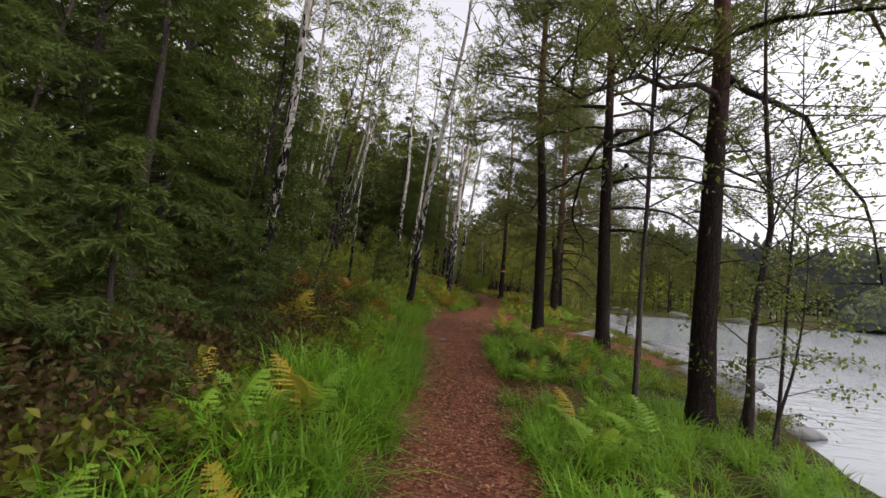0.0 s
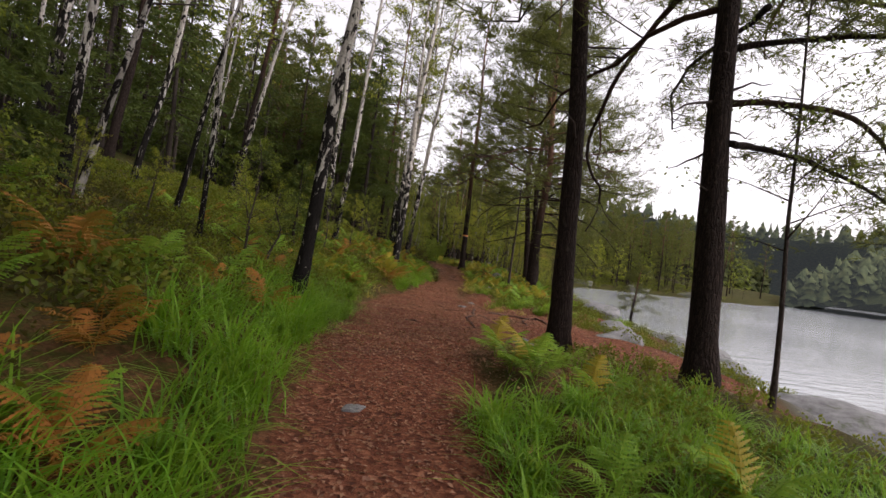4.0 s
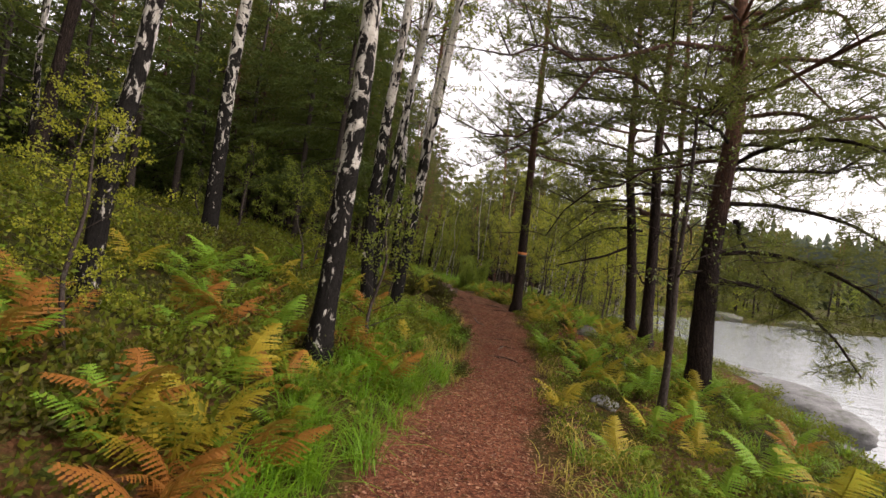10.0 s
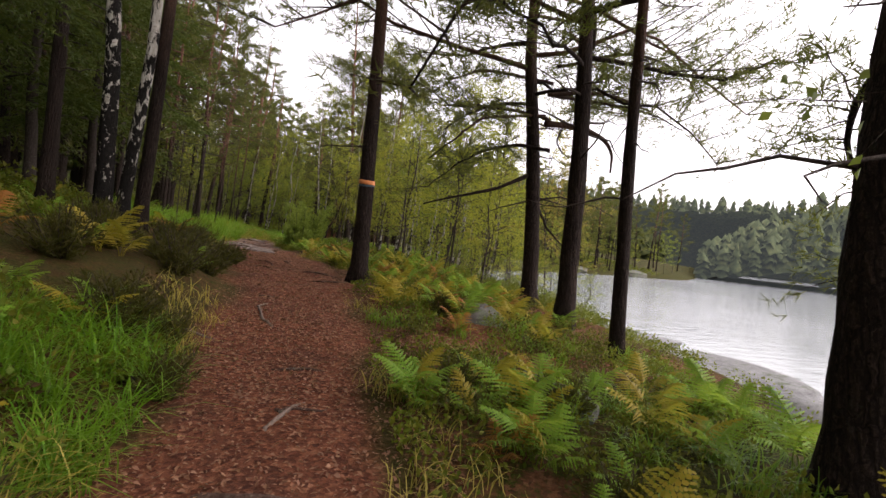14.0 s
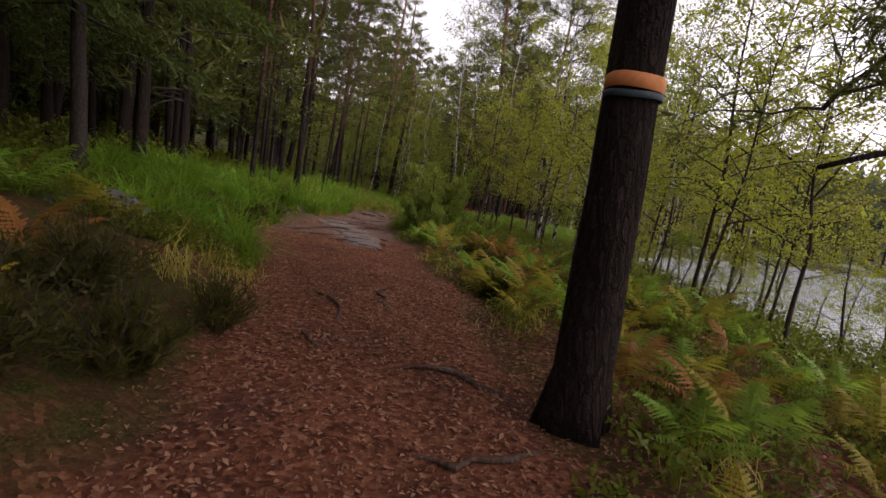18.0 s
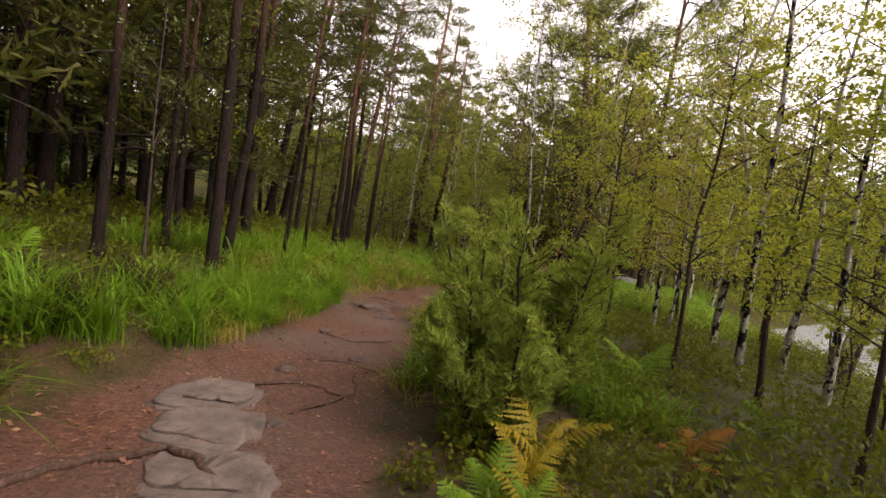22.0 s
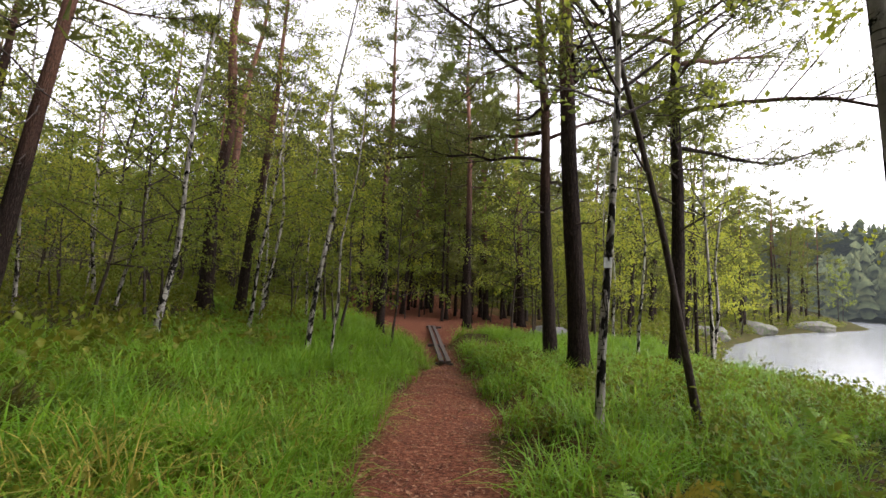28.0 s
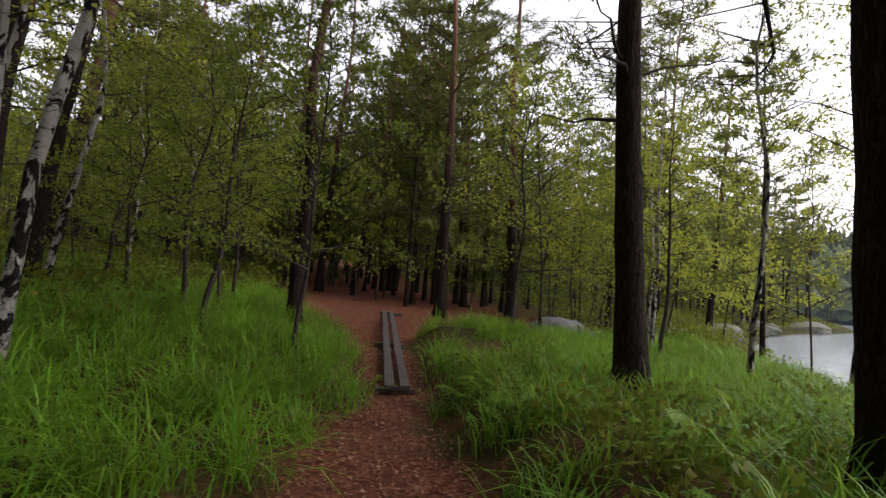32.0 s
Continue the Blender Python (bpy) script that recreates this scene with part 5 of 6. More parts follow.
HEATHERS = [heather_mesh(s) for s in (1, 2, 3)]


def heather(x, y, size, spin=0.0):
    base = new("heather_bush")
    base.matrix_basis = pose(x, y, on_land(x, y), 0, 0, spin) @ Matrix.Scale(size, 4)
    tagged(base, "dense dark olive heather bush beside the path", "heather bush", "heather bushes")
    twig, leaf = HEATHERS[int(spin) % 3]
    tagged(child("stem_tangle", twig, base), kind="stuff")
    tagged(child("foliage", leaf, base), kind="stuff")


def frond_mesh(material, seed, pairs=16, length=0.7):
    """A fern frond: an arching stalk with side leaves that shorten to the tip, each a toothed, tapering blade."""
    r2 = np.random.default_rng(seed)
    soup = Soup()
    s = np.linspace(0, 1, 9)
    line = np.stack([0.05 * np.sin(s * 3 + seed), length * s * 0.9, length * (0.62 * s - 0.62 * s * s)], 1)
    tube(soup, line, np.linspace(0.005, 0.0015, 9), 4, cap=False)
    for i in range(pairs):
        f = 0.2 + 0.78 * i / pairs
        base = along(line, [f])[0]
        grow = min(1.0, (f - 0.1) / 0.25)
        ln = length * 0.34 * grow * (1 - (f - 0.2) / 0.82) ** 0.75 * r2.uniform(0.85, 1.12) + 0.012
        for sgn in (-1, 1):
            out = unit(np.array([sgn, 0.45 + r2.normal(0, 0.06), -0.18 + r2.normal(0, 0.12)]))
            fw = unit(np.array([-sgn * 0.45, 1.0, r2.normal(0, 0.2)]))
            teeth = 6 if ln > 0.1 else 3
            wide = length * 0.026 * (0.55 + 0.45 * grow)
            rib = [base + out * ln * k / teeth + np.array([0, 0, -0.25 * ln * (k / teeth) ** 2]) for k in range(teeth + 1)]
            for k in range(teeth):
                w = wide * (1 - 0.8 * k / teeth)
                for q in (-1, 1):
                    tip = rib[k] * 0.35 + rib[k + 1] * 0.65 + fw * w * q
                    soup.add([rib[k], rib[k + 1], tip], [[0, 1, 2]])
                    soup.add([rib[k], tip, rib[k] + fw * w * 0.75 * q], [[0, 1, 2]])
    return soup.mesh("frond", material)


FRONDS = {"green": [frond_mesh(FERN_GREEN, 1), frond_mesh(FERN_GREEN, 2, 13)], "gold": [frond_mesh(FERN_GOLD, 3), frond_mesh(FERN_GOLD, 4, 13)],
          "rust": [frond_mesh(FERN_RUST, 5), frond_mesh(FERN_RUST, 6, 13)]}
FERN_WORDS = {"green": "green fern with arching fronds", "gold": "yellowing fern with arching fronds", "rust": "withered rust-brown fern"}


def fern(x, y, size=1.0, color="green", count=6, spin=0.0):
    base = new("fern")
    base.matrix_basis = pose(x, y, on_land(x, y) - 0.01, 0, 0, spin)
    tagged(base, FERN_WORDS[color] + " on the forest floor", "fern", "ferns")
    for i in range(count):
        k = ((i * 0.618 + spin * 0.013) % 1.0)
        tone = color if k < 0.9 or color != "green" else "gold"
        child("frond", FRONDS[tone][i % 2], base, "", pose(0, 0, 0, 18 + 38 * k, 0, i * 360 / count + 30 * k) @ Matrix.Scale(size * (0.75 + 0.5 * k), 4))


FAR_FERNS = {color: Soup() for color in FRONDS}


def far_fern(x, y, size, color, count, spin):
    """A fern well back from the path, joined with the others of its colour."""
    stand = pose(x, y, on_land(x, y) - 0.01, 0, 0, spin)
    for i in range(count):
        k = (i * 0.618 + spin * 0.013) % 1.0
        m = np.array(stand @ pose(0, 0, 0, 18 + 38 * k, 0, i * 360 / count + 30 * k) @ Matrix.Scale(size * (0.75 + 0.5 * k), 4))
        me = FRONDS[color][i % 2]
        v, f = np.empty(len(me.vertices) * 3, np.float32), np.empty(len(me.loops), np.int32)
        me.vertices.foreach_get("co", v)
        me.loops.foreach_get("vertex_index", f)
        FAR_FERNS[color].add(v.reshape(-1, 3) @ m[:3, :3].T + m[:3, 3], f.reshape(-1, 3))


def ferns(count, y0, y1, side, near, far, colors, size):
    for x, y, z in strew(count, y0, y1, side, near, far, rng):
        lo, hi = way(y)
        if clear(x, y, 0.3):
            (fern if max(lo - x, x - hi) < 1.75 else far_fern)(float(x), float(y), size * rng.uniform(0.7, 1.25), colors[rng.integers(len(colors))], int(rng.integers(4, 8)), rng.uniform(0, 360))


brush(strew(650, 13, 42, -1, 0.15, 2.8, r, lambda x, y: (y < 31.5) | (y > 38)), 60, 0.24, 0.05, "bilberry_brush", BERRY, "dense low bilberry brush at the edge of the path", r)
brush(strew(700, 23, 42, 1, 0.15, 6, r), 60, 0.24, 0.05, "bilberry_brush", BERRY, "dense low brush at the edge of the path", r)
brush(strew(600, 38, 60, -1, 0.1, 4, r), 60, 0.24, 0.05, "bilberry_brush", BERRY, "dense low brush under the dark pines", r)
brush(strew(500, 38, 60, 1, 2.0, 10, r), 80, 0.5, 0.07, "bank_brush", BERRY, "tall leafy brush on the bank of the bay", r)
brush(strew(420, 43, 63, 1, 0.05, 3.2, r), 60, 0.24, 0.05, "bilberry_brush", BERRY, "dense low brush beside the muddy path", r)
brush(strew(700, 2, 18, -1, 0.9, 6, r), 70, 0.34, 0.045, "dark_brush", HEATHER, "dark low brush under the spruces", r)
brush(strew(650, 14, 40, -1, 0.4, 6, r, patchy(1.4, 61, 0.0)), 70, 0.3, 0.045, "dark_brush", HEATHER, "dark heather-like brush between the birches", r)
brush(strew(420, 22, 46, 1, 0.3, 5, r, patchy(1.3, 62, 0.05)), 70, 0.28, 0.045, "dark_brush", HEATHER, "dark heather-like brush on the bank", r)
brush(strew(300, 39, 57, -1, 0.3, 3.5, r, patchy(1.2, 63, 0.1)), 70, 0.34, 0.045, "dark_brush", HEATHER, "dark olive brush between tufts of grass", r)
brush(strew(260, 5, 34, -1, 0.4, 5, r, patchy(1.5, 64, 0.15)), 60, 0.26, 0.05, "dead_brush", DEAD_BRUSH, "withered brown bracken litter on the slope", r)
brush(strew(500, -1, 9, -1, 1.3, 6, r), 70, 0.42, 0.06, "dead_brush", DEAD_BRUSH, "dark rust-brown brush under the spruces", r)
brush(strew(1500, 36, 84, -1, 3, 24, r), 40, 0.6, 0.13, "forest_brush", BERRY, "dim leafy undergrowth in the wood", r)
brush(strew(1300, 70, 112, 1, 2, 50, r), 40, 0.7, 0.16, "forest_brush", BERRY, "leafy undergrowth along the head of the bay", r)
brush(strew(500, 72, 100, -1, 0, 14, r), 40, 0.6, 0.14, "forest_brush", BERRY, "leafy undergrowth beyond the clearing", r)
ferns(70, 4, 24, -1, 0.5, 6, ("green", "rust", "green", "gold", "rust", "green"), 0.8)
ferns(60, 20, 33, -1, 0.2, 4, ("green", "green", "gold", "green", "rust"), 0.8)
ferns(40, 21, 31, 1, 0.3, 4, ("green", "green", "green", "gold"), 0.85)
ferns(26, 1, 13, 1, 0.3, 2.4, ("green",), 0.7)
ferns(45, 32, 41, 1, 0.2, 4.5, ("gold", "green", "gold", "green", "rust"), 0.8)
ferns(26, 15, 30, -1, 0.3, 2.2, ("green", "green", "green", "gold", "rust"), 0.75)
ferns(34, 39.5, 45, 1, 0.2, 3.5, ("green", "gold", "green", "rust"), 0.75)
ferns(20, 0.5, 10, -1, 0.2, 1.4, ("green",), 0.7)
ferns(22, 2, 22, -1, 0.6, 5, ("green", "green", "green", "rust"), 0.65)
ferns(40, 20, 40, -1, 0.3, 3.5, ("green", "green", "green", "gold", "rust"), 0.75)
ferns(54, 25, 41, 1, 0.2, 4.5, ("gold", "green", "gold", "green", "rust"), 0.75)
ferns(22, 39, 50, 1, 0.4, 4.5, ("green", "rust", "gold", "green"), 0.8)
ferns(10, 46, 58, -1, 0.3, 3, ("rust", "green"), 0.8)
ferns(16, 52, 66, 1, 0.4, 5, ("green",), 0.7)
for color, soup in FAR_FERNS.items():
    tagged(new("fern_thicket", soup.mesh("fern_thicket", FRONDS[color][0].materials[0])), FERN_WORDS[color].replace("fern", "ferns", 1) + " back from the path", "ferns", kind="stuff")
for k, (hx, hy, hs) in enumerate(((2.0, 34.9, 1.2), (2.0, 36.2, 1.3), (1.7, 35.6, 1.4), (2.15, 37.0, 1.0), (1.9, 33.3, 1.4), (1.6, 34.2, 1.5), (1.3, 35.2, 1.5), (1.5, 36.6, 1.3), (0.9, 33.6, 1.6), (0.5, 34.8, 1.5), (1.0, 32.3, 1.4), (1.9, 31.3, 1.3), (0.2, 42.4, 1.0), (-0.1, 44.8, 1.1), (-0.3, 44.2, 1.0), (-0.3, 46.8, 1.3), (-0.9, 47.3, 1.2), (-0.1, 47.7, 1.0), (-0.3, 45.9, 1.2), (-1.2, 46.2, 1.2), (-0.9, 45.3, 1.2), (4.9, 41.4, 1.1), (5.6, 40.9, 1.1), (4.6, 39.8, 0.9), (2.3, 27.2, 0.7),
                                  (2.2, 28.6, 0.8), (2.5, 30.3, 0.9), (2.3, 31.4, 0.9), (5.3, 28.6, 0.9), (5.9, 30.2, 1.0), (5.6, 33.2, 1.0), (5.0, 34.6, 0.8), (4.7, 42.0, 1.1),
                                  (5.3, 42.6, 1.0), (4.6, 43.4, 0.9), (5.9, 41.5, 1.0), (6.4, 43.5, 1.0), (2.2, 8.7, 0.9), (2.6, 9.6, 0.9), (1.9, 9.2, 0.8), (0.2, 53.4, 1.0), (-0.2, 52.8, 0.9),
                                  (3.9, 54.6, 0.9), (4.4, 53.4, 1.0), (0.3, 57.0, 1.0), (-0.6, 57.8, 1.0), (0.9, 58.4, 0.9), (-0.7, 46.4, 0.9), (0.2, 40.2, 0.9), (4.9, 30.6, 0.8), (6.6, 40.6, 1.0), (-0.4, 42.2, 1.0), (-0.9, 43.2, 1.1), (0.1, 41.2, 0.9), (-1.4, 44.8, 1.0), (0.4, 39.4, 0.8), (7.2, 42.2, 1.1), (7.6, 44.0, 1.0), (5.2, 40.6, 0.9))):
    heather(hx, hy, hs, 37.0 * k)

# fallen leaves on the trodden ground
def fallen(count, y0, y1, size, name, label, r2, spread=(0, 0)):
    y = r2.uniform(y0, y1, count)
    lo, hi = way(y)
    x = lo - spread[0] + (hi - lo + spread[0] + spread[1]) * r2.random(count)
    ok = off_shore(x, y) > 0.6
    p = np.stack([x, y, land(x, y) + 0.006], 1)[ok]
    a = r2.uniform(0, 6.28, len(p))
    soup = Soup()
    n = len(p)
    ahead = np.stack([np.cos(a), np.sin(a), r2.uniform(-0.1, 0.45, n)], 1)
    side = np.stack([-np.sin(a), np.cos(a), r2.normal(0, 0.35, n)], 1)
    ln = (size * r2.uniform(0.5, 1.5, n))[:, None]
    w = ln * r2.uniform(0.25, 0.6, (n, 1))
    up = np.array([0, 0, 1.0]) * ln * r2.uniform(0.05, 0.3, (n, 1))
    v = np.stack([p, p + ahead * ln * 0.5 + side * w * 0.5 + up * 0.4, p + ahead * ln, p + ahead * ln * 0.5 - side * w * 0.5 + up], 1).reshape(-1, 3)
    b = np.arange(n)[:, None] * 4
    soup.add(v, np.concatenate([b + [0, 1, 2], b + [0, 2, 3]], 1).reshape(-1, 3))
    tagged(new(name, soup.mesh(name, FALLEN)), label, "fallen leaves", kind="stuff")


r = np.random.default_rng(202)
fallen(22000, 0.5, 24, 0.033, "fallen_leaves", "brown fallen leaves on the path", r, (0.2, 0.5))
fallen(12000, 12.5, 24, 0.04, "fallen_leaves", "brown fallen leaves among the pine roots", r, (0, 3.5))
fallen(24000, 24, 43, 0.033, "fallen_leaves", "brown fallen leaves on the path", r, (0.2, 0.6))
fallen(8000, 30, 40, 0.04, "fallen_leaves", "brown fallen leaves on the bank", r, (0, 4.5))
fallen(9000, 43, 68, 0.04, "fallen_leaves", "brown fallen leaves on the muddy path", r, (0.2, 0.2))


def juniper(x, y, height, spread, seed, spin=0.0):
    """A bushy juniper: a few twisted stems with upturned sprays of short needles."""
    r2 = np.random.default_rng(seed)
    base = new("juniper_bush")
    base.matrix_basis = pose(x, y, on_land(x, y), 0, 0, spin)
    tagged(base, "bushy green juniper growing at the edge of the path", "juniper bush")
    leaf, twig = Soup(), Soup()
    for i in range(9):
        a = i * 0.7 + r2.uniform(-0.3, 0.3)
        tip = np.array([math.cos(a) * spread * r2.uniform(0.3, 1), math.sin(a) * spread * r2.uniform(0.3, 1), height * r2.uniform(0.65, 1.05)])
        s = np.linspace(0, 1, 8)
        line = np.array([0, 0, -0.05]) + tip * np.stack([s ** 0.7, s ** 0.7, s ** 1.2], 1) + np.cumsum(r2.normal(0, 0.02, (8, 3)), 0)
        stem = Soup()
        tube(stem, line, np.linspace(0.028, 0.008, 8), 6, 0.1, i)
        child("stem", stem.mesh("stem", TWIG_BARK, True), base)
        for q in np.linspace(0.15, 1, 24):
            p0 = along(line, [q])[0]
            sub = limb_line(r2, p0, r2.uniform(0, 6.28), r2.uniform(0.18, 0.5) * (1.15 - 0.5 * q) * height / 1.9, r2.uniform(0.1, 0.8), -0.1, 5, 0.08)
            tube(twig, sub, np.linspace(0.008, 0.002, 5), 3, cap=False)
            m = 16
            at = along(sub, r2.uniform(0.1, 1, m)) + r2.normal(0, 0.035, (m, 3))
            needles(leaf, at, unit(np.tile(sub[-1] - sub[0], (m, 1)) + r2.normal(0, 0.1, (m, 3)) + [0, 0, 0.1]), 6, 0.085, 0.016, 0.5, r2)
    tagged(child("branchwork", twig.mesh("branchwork", TWIG_BARK), base), kind="stuff")
    tagged(child("foliage", leaf.mesh("foliage", JUNIPER_NEEDLES), base), kind="stuff")


juniper(3.6, 46.4, 1.9, 0.85, 1)
juniper(4.1, 47.0, 1.7, 0.8, 2, 80)
juniper(3.5, 45.7, 1.1, 0.55, 3, 150)

# ---- rocks, roots, planks and marks ----
def rock(name, x, y, sx, sy, sz, material, label, seed, spin=0.0, sink=0.35, tilt=(0, 0), flat=0.0, z=None):
    r2 = np.random.default_rng(seed)
    bm = bmesh.new()
    bmesh.ops.create_icosphere(bm, subdivisions=4, radius=1)
    o = r2.uniform(0, 50, 3)
    for v in bm.verts:
        n = noise.noise(Vector(v.co * 1.3) + Vector(o)) * 0.32 + noise.noise(Vector(v.co * 3.1) + Vector(o)) * 0.14 + noise.noise(Vector(v.co * 7) + Vector(o)) * 0.05
        v.co *= 1 + n
        if flat:
            v.co.z = min(v.co.z, flat + 0.12 * n)
        c = abs(v.co.x) + abs(v.co.y)
        if c > 1.15:
            v.co.x, v.co.y = v.co.x * 1.15 / c * 1.04, v.co.y * 1.15 / c * 1.04
    for f in bm.faces:
        f.smooth = True
    me = bpy.data.meshes.new(name)
    bm.to_mesh(me)
    bm.free()
    me.materials.append(material)
    ob = new(name, me)
    ob.matrix_basis = pose(x, y, (on_land(x, y) if z is None else z) - sink * sz, tilt[0], tilt[1], spin) @ Matrix.Diagonal((sx, sy, sz, 1))
    return tagged(ob, label, "rock")


SHORE_ROCK = "smooth grey shore rock at the water's edge"
rock("shore_rock", 8.3, 13.2, 1.6, 2.2, 0.55, GREY_ROCK, SHORE_ROCK, 1, 20, 0.3)
rock("shore_rock", 8.9, 15.6, 1.1, 1.5, 0.45, GREY_ROCK, SHORE_ROCK, 2, 60, 0.3)
rock("shore_rock", 8.1, 18.6, 1.2, 1.0, 0.6, GREY_ROCK, "grey rock face below the pine roots", 3, 10, 0.35)
rock("shore_rock", 9.3, 19.6, 1.3, 1.1, 0.5, GREY_ROCK, SHORE_ROCK, 4, 130, 0.35)
rock("shore_rock", 10.3, 22.3, 1.3, 1.6, 0.45, GREY_ROCK, SHORE_ROCK, 5, 40, 0.35)
rock("shore_rock", 7.2, 20.7, 0.55, 0.8, 0.45, GREY_ROCK, "pale grey rock showing through the leaf litter", 6, 100, 0.5)
rock("shore_rock", 12.3, 34.6, 1.8, 2.6, 0.4, GREY_ROCK, SHORE_ROCK, 7, 15, 0.3)
rock("shore_rock", 12.6, 37.6, 1.2, 1.6, 0.35, GREY_ROCK, SHORE_ROCK, 8, 70, 0.3)
rock("shore_rock", 11.4, 31.3, 1.2, 1.4, 0.5, GREY_ROCK, SHORE_ROCK, 9, 200, 0.3)
rock("shore_rock", 5.8, 17.5, 0.9, 0.35, 0.3, GREY_ROCK, "flat grey ledge below the pine roots", 10, 30, 0.4)
rock("boulder", 6.2, 33.4, 0.62, 0.5, 0.42, MOSSY_ROCK, "mossy boulder among ferns beside the path", 11, 30, 0.3)
rock("boulder", 5.9, 30.6, 0.8, 0.55, 0.36, MOSSY_ROCK, "low mossy boulder grown over with heather", 12, 80, 0.35)
rock("boulder", 0.1, 38.6, 0.7, 0.5, 0.38, MOSSY_ROCK, "grey boulder on the grassy slope", 13, 10, 0.3)
rock("boulder", 2.9, 15.3, 0.25, 0.2, 0.14, GREY_ROCK, "small grey stone at the foot of a pine", 14, 0, 0.3)
rock("stone", 0.4, 11.1, 0.1, 0.07, 0.04, GREY_ROCK, "small flat stone set in the path", 15, 30, 0.3)
rock("stone", 2.6, 20.6, 0.13, 0.15, 0.06, GREY_ROCK, "small flat stone set in the path", 16, 10, 0.3)
rock("stone", 3.0, 21.6, 0.18, 0.14, 0.05, GREY_ROCK, "small flat stone set in the path", 17, 70, 0.3)
rock("boulder", 4.5, 26.6, 0.2, 0.3, 0.12, GREY_ROCK, "small stone beside the path", 18, 0, 0.3)
rock("shore_rock", 31, 80.5, 3.0, 1.5, 0.7, MOSSY_ROCK, "dark mossy rock on the far shore", 19, 35, 0.2)
rock("shore_rock", 44, 87, 4.0, 1.8, 0.8, MOSSY_ROCK, "dark mossy rock on the far shore", 20, 30, 0.2)
rock("shore_rock", 58, 91, 4.0, 1.6, 0.8, MOSSY_ROCK, "dark mossy rock on the far shore", 21, 10, 0.2)
rock("boulder", 12.6, 70.8, 1.3, 0.8, 0.5, GREY_ROCK, "pale rock at the edge of the clearing", 22, 10, 0.3)


def slab(x, y, wide, deep, thick, seed, spin=0.0, tilt=(4, 0)):
    """A layered bedrock ledge: a few thin ragged sheets, each set back from the one below."""
    r2 = np.random.default_rng(seed)
    soup = Soup()
    for k in range(4):
        n = 30
        a = np.linspace(0, 2 * np.pi, n, endpoint=False)
        edge = 1 + np.interp(a, np.linspace(0, 2 * np.pi, 12), r2.uniform(-0.18, 0.14, 12)) + r2.normal(0, 0.03, n)
        sq = 1 / np.maximum(np.abs(np.cos(a)), np.abs(np.sin(a))) ** 0.75
        shrink = 1 - 0.1 * k
        px, py = np.cos(a) * sq * edge * wide / 2 * shrink + r2.normal(0, 0.03), np.sin(a) * sq * edge * deep / 2 * shrink + 0.1 * deep * k
        top = thick * (k + 1) / 4
        ring = [np.stack([px * c, py * c, np.full(n, z) + (r2.normal(0, thick * 0.03, n))], 1) for c, z in ((1.01, top - thick * 0.5), (1.0, top - thick * 0.05), (0.95, top), (0.5, top + thick * 0.03))]
        mid = np.array([[px.mean(), py.mean(), top + thick * 0.02]])
        i, j = np.meshgrid(np.arange(3), np.arange(n), indexing="ij")
        p, q = (i * n + j).ravel(), (i * n + (j + 1) % n).ravel()
        j = np.arange(n)
        soup.add(np.concatenate(ring + [mid]), np.concatenate([np.stack([p, q, q + n], 1), np.stack([p, q + n, p + n], 1), np.stack([3 * n + j, 3 * n + (j + 1) % n, np.full(n, 4 * n)], 1)]))
    ob = new("rock_slab", soup.mesh("rock_slab", SLAB_ROCK))
    ob.matrix_basis = pose(x, y, on_land(x, y) - thick * 0.5, tilt[0], tilt[1], spin)
    return tagged(ob, "layered pinkish rock slab worn bare in the path", "rock", "rock slabs in the path")


for k, (sx, sy, sw) in enumerate(((2.47, 42.55, 0.8), (2.4, 43.0, 1.0), (2.25, 43.5, 1.15), (2.05, 44.0, 1.2), (1.8, 44.5, 1.15), (1.5, 45.0, 1.1), (1.25, 45.5, 0.9))):
    slab(sx, sy, sw * 0.85, 0.66, 0.07, 300 + k, 4 + 5 * math.sin(k * 2.1), (1.5, math.sin(k)))
rock("stone", 1.5, 50.3, 0.3, 0.22, 0.13, MUD_ROCK, "dark wet rock in the muddy path", 36, 0, 0.3)
rock("stone", 1.95, 50.7, 0.2, 0.13, 0.09, MUD_ROCK, "dark wet rock in the muddy path", 37, 40, 0.3)
rock("stone", 1.85, 49.8, 0.22, 0.2, 0.09, MUD_ROCK, "low wet rock in the muddy path", 38, 70, 0.3)
for k, (sx, sy, ss) in enumerate(((1.45, 46.6, 0.12), (2.0, 47.3, 0.1), (1.3, 48.3, 0.13), (1.75, 49.7, 0.12), (1.1, 50.4, 0.1), (1.6, 50.9, 0.09), (2.2, 52.2, 0.1), (1.4, 52.8, 0.12), (2.4, 54.0, 0.09), (1.9, 45.4, 0.1))):
    rock("stone", sx, sy, ss, ss * 0.8, ss * 0.5, MUD_ROCK, "dark wet stone pressed into the mud", 60 + k, 50 * k, 0.3)


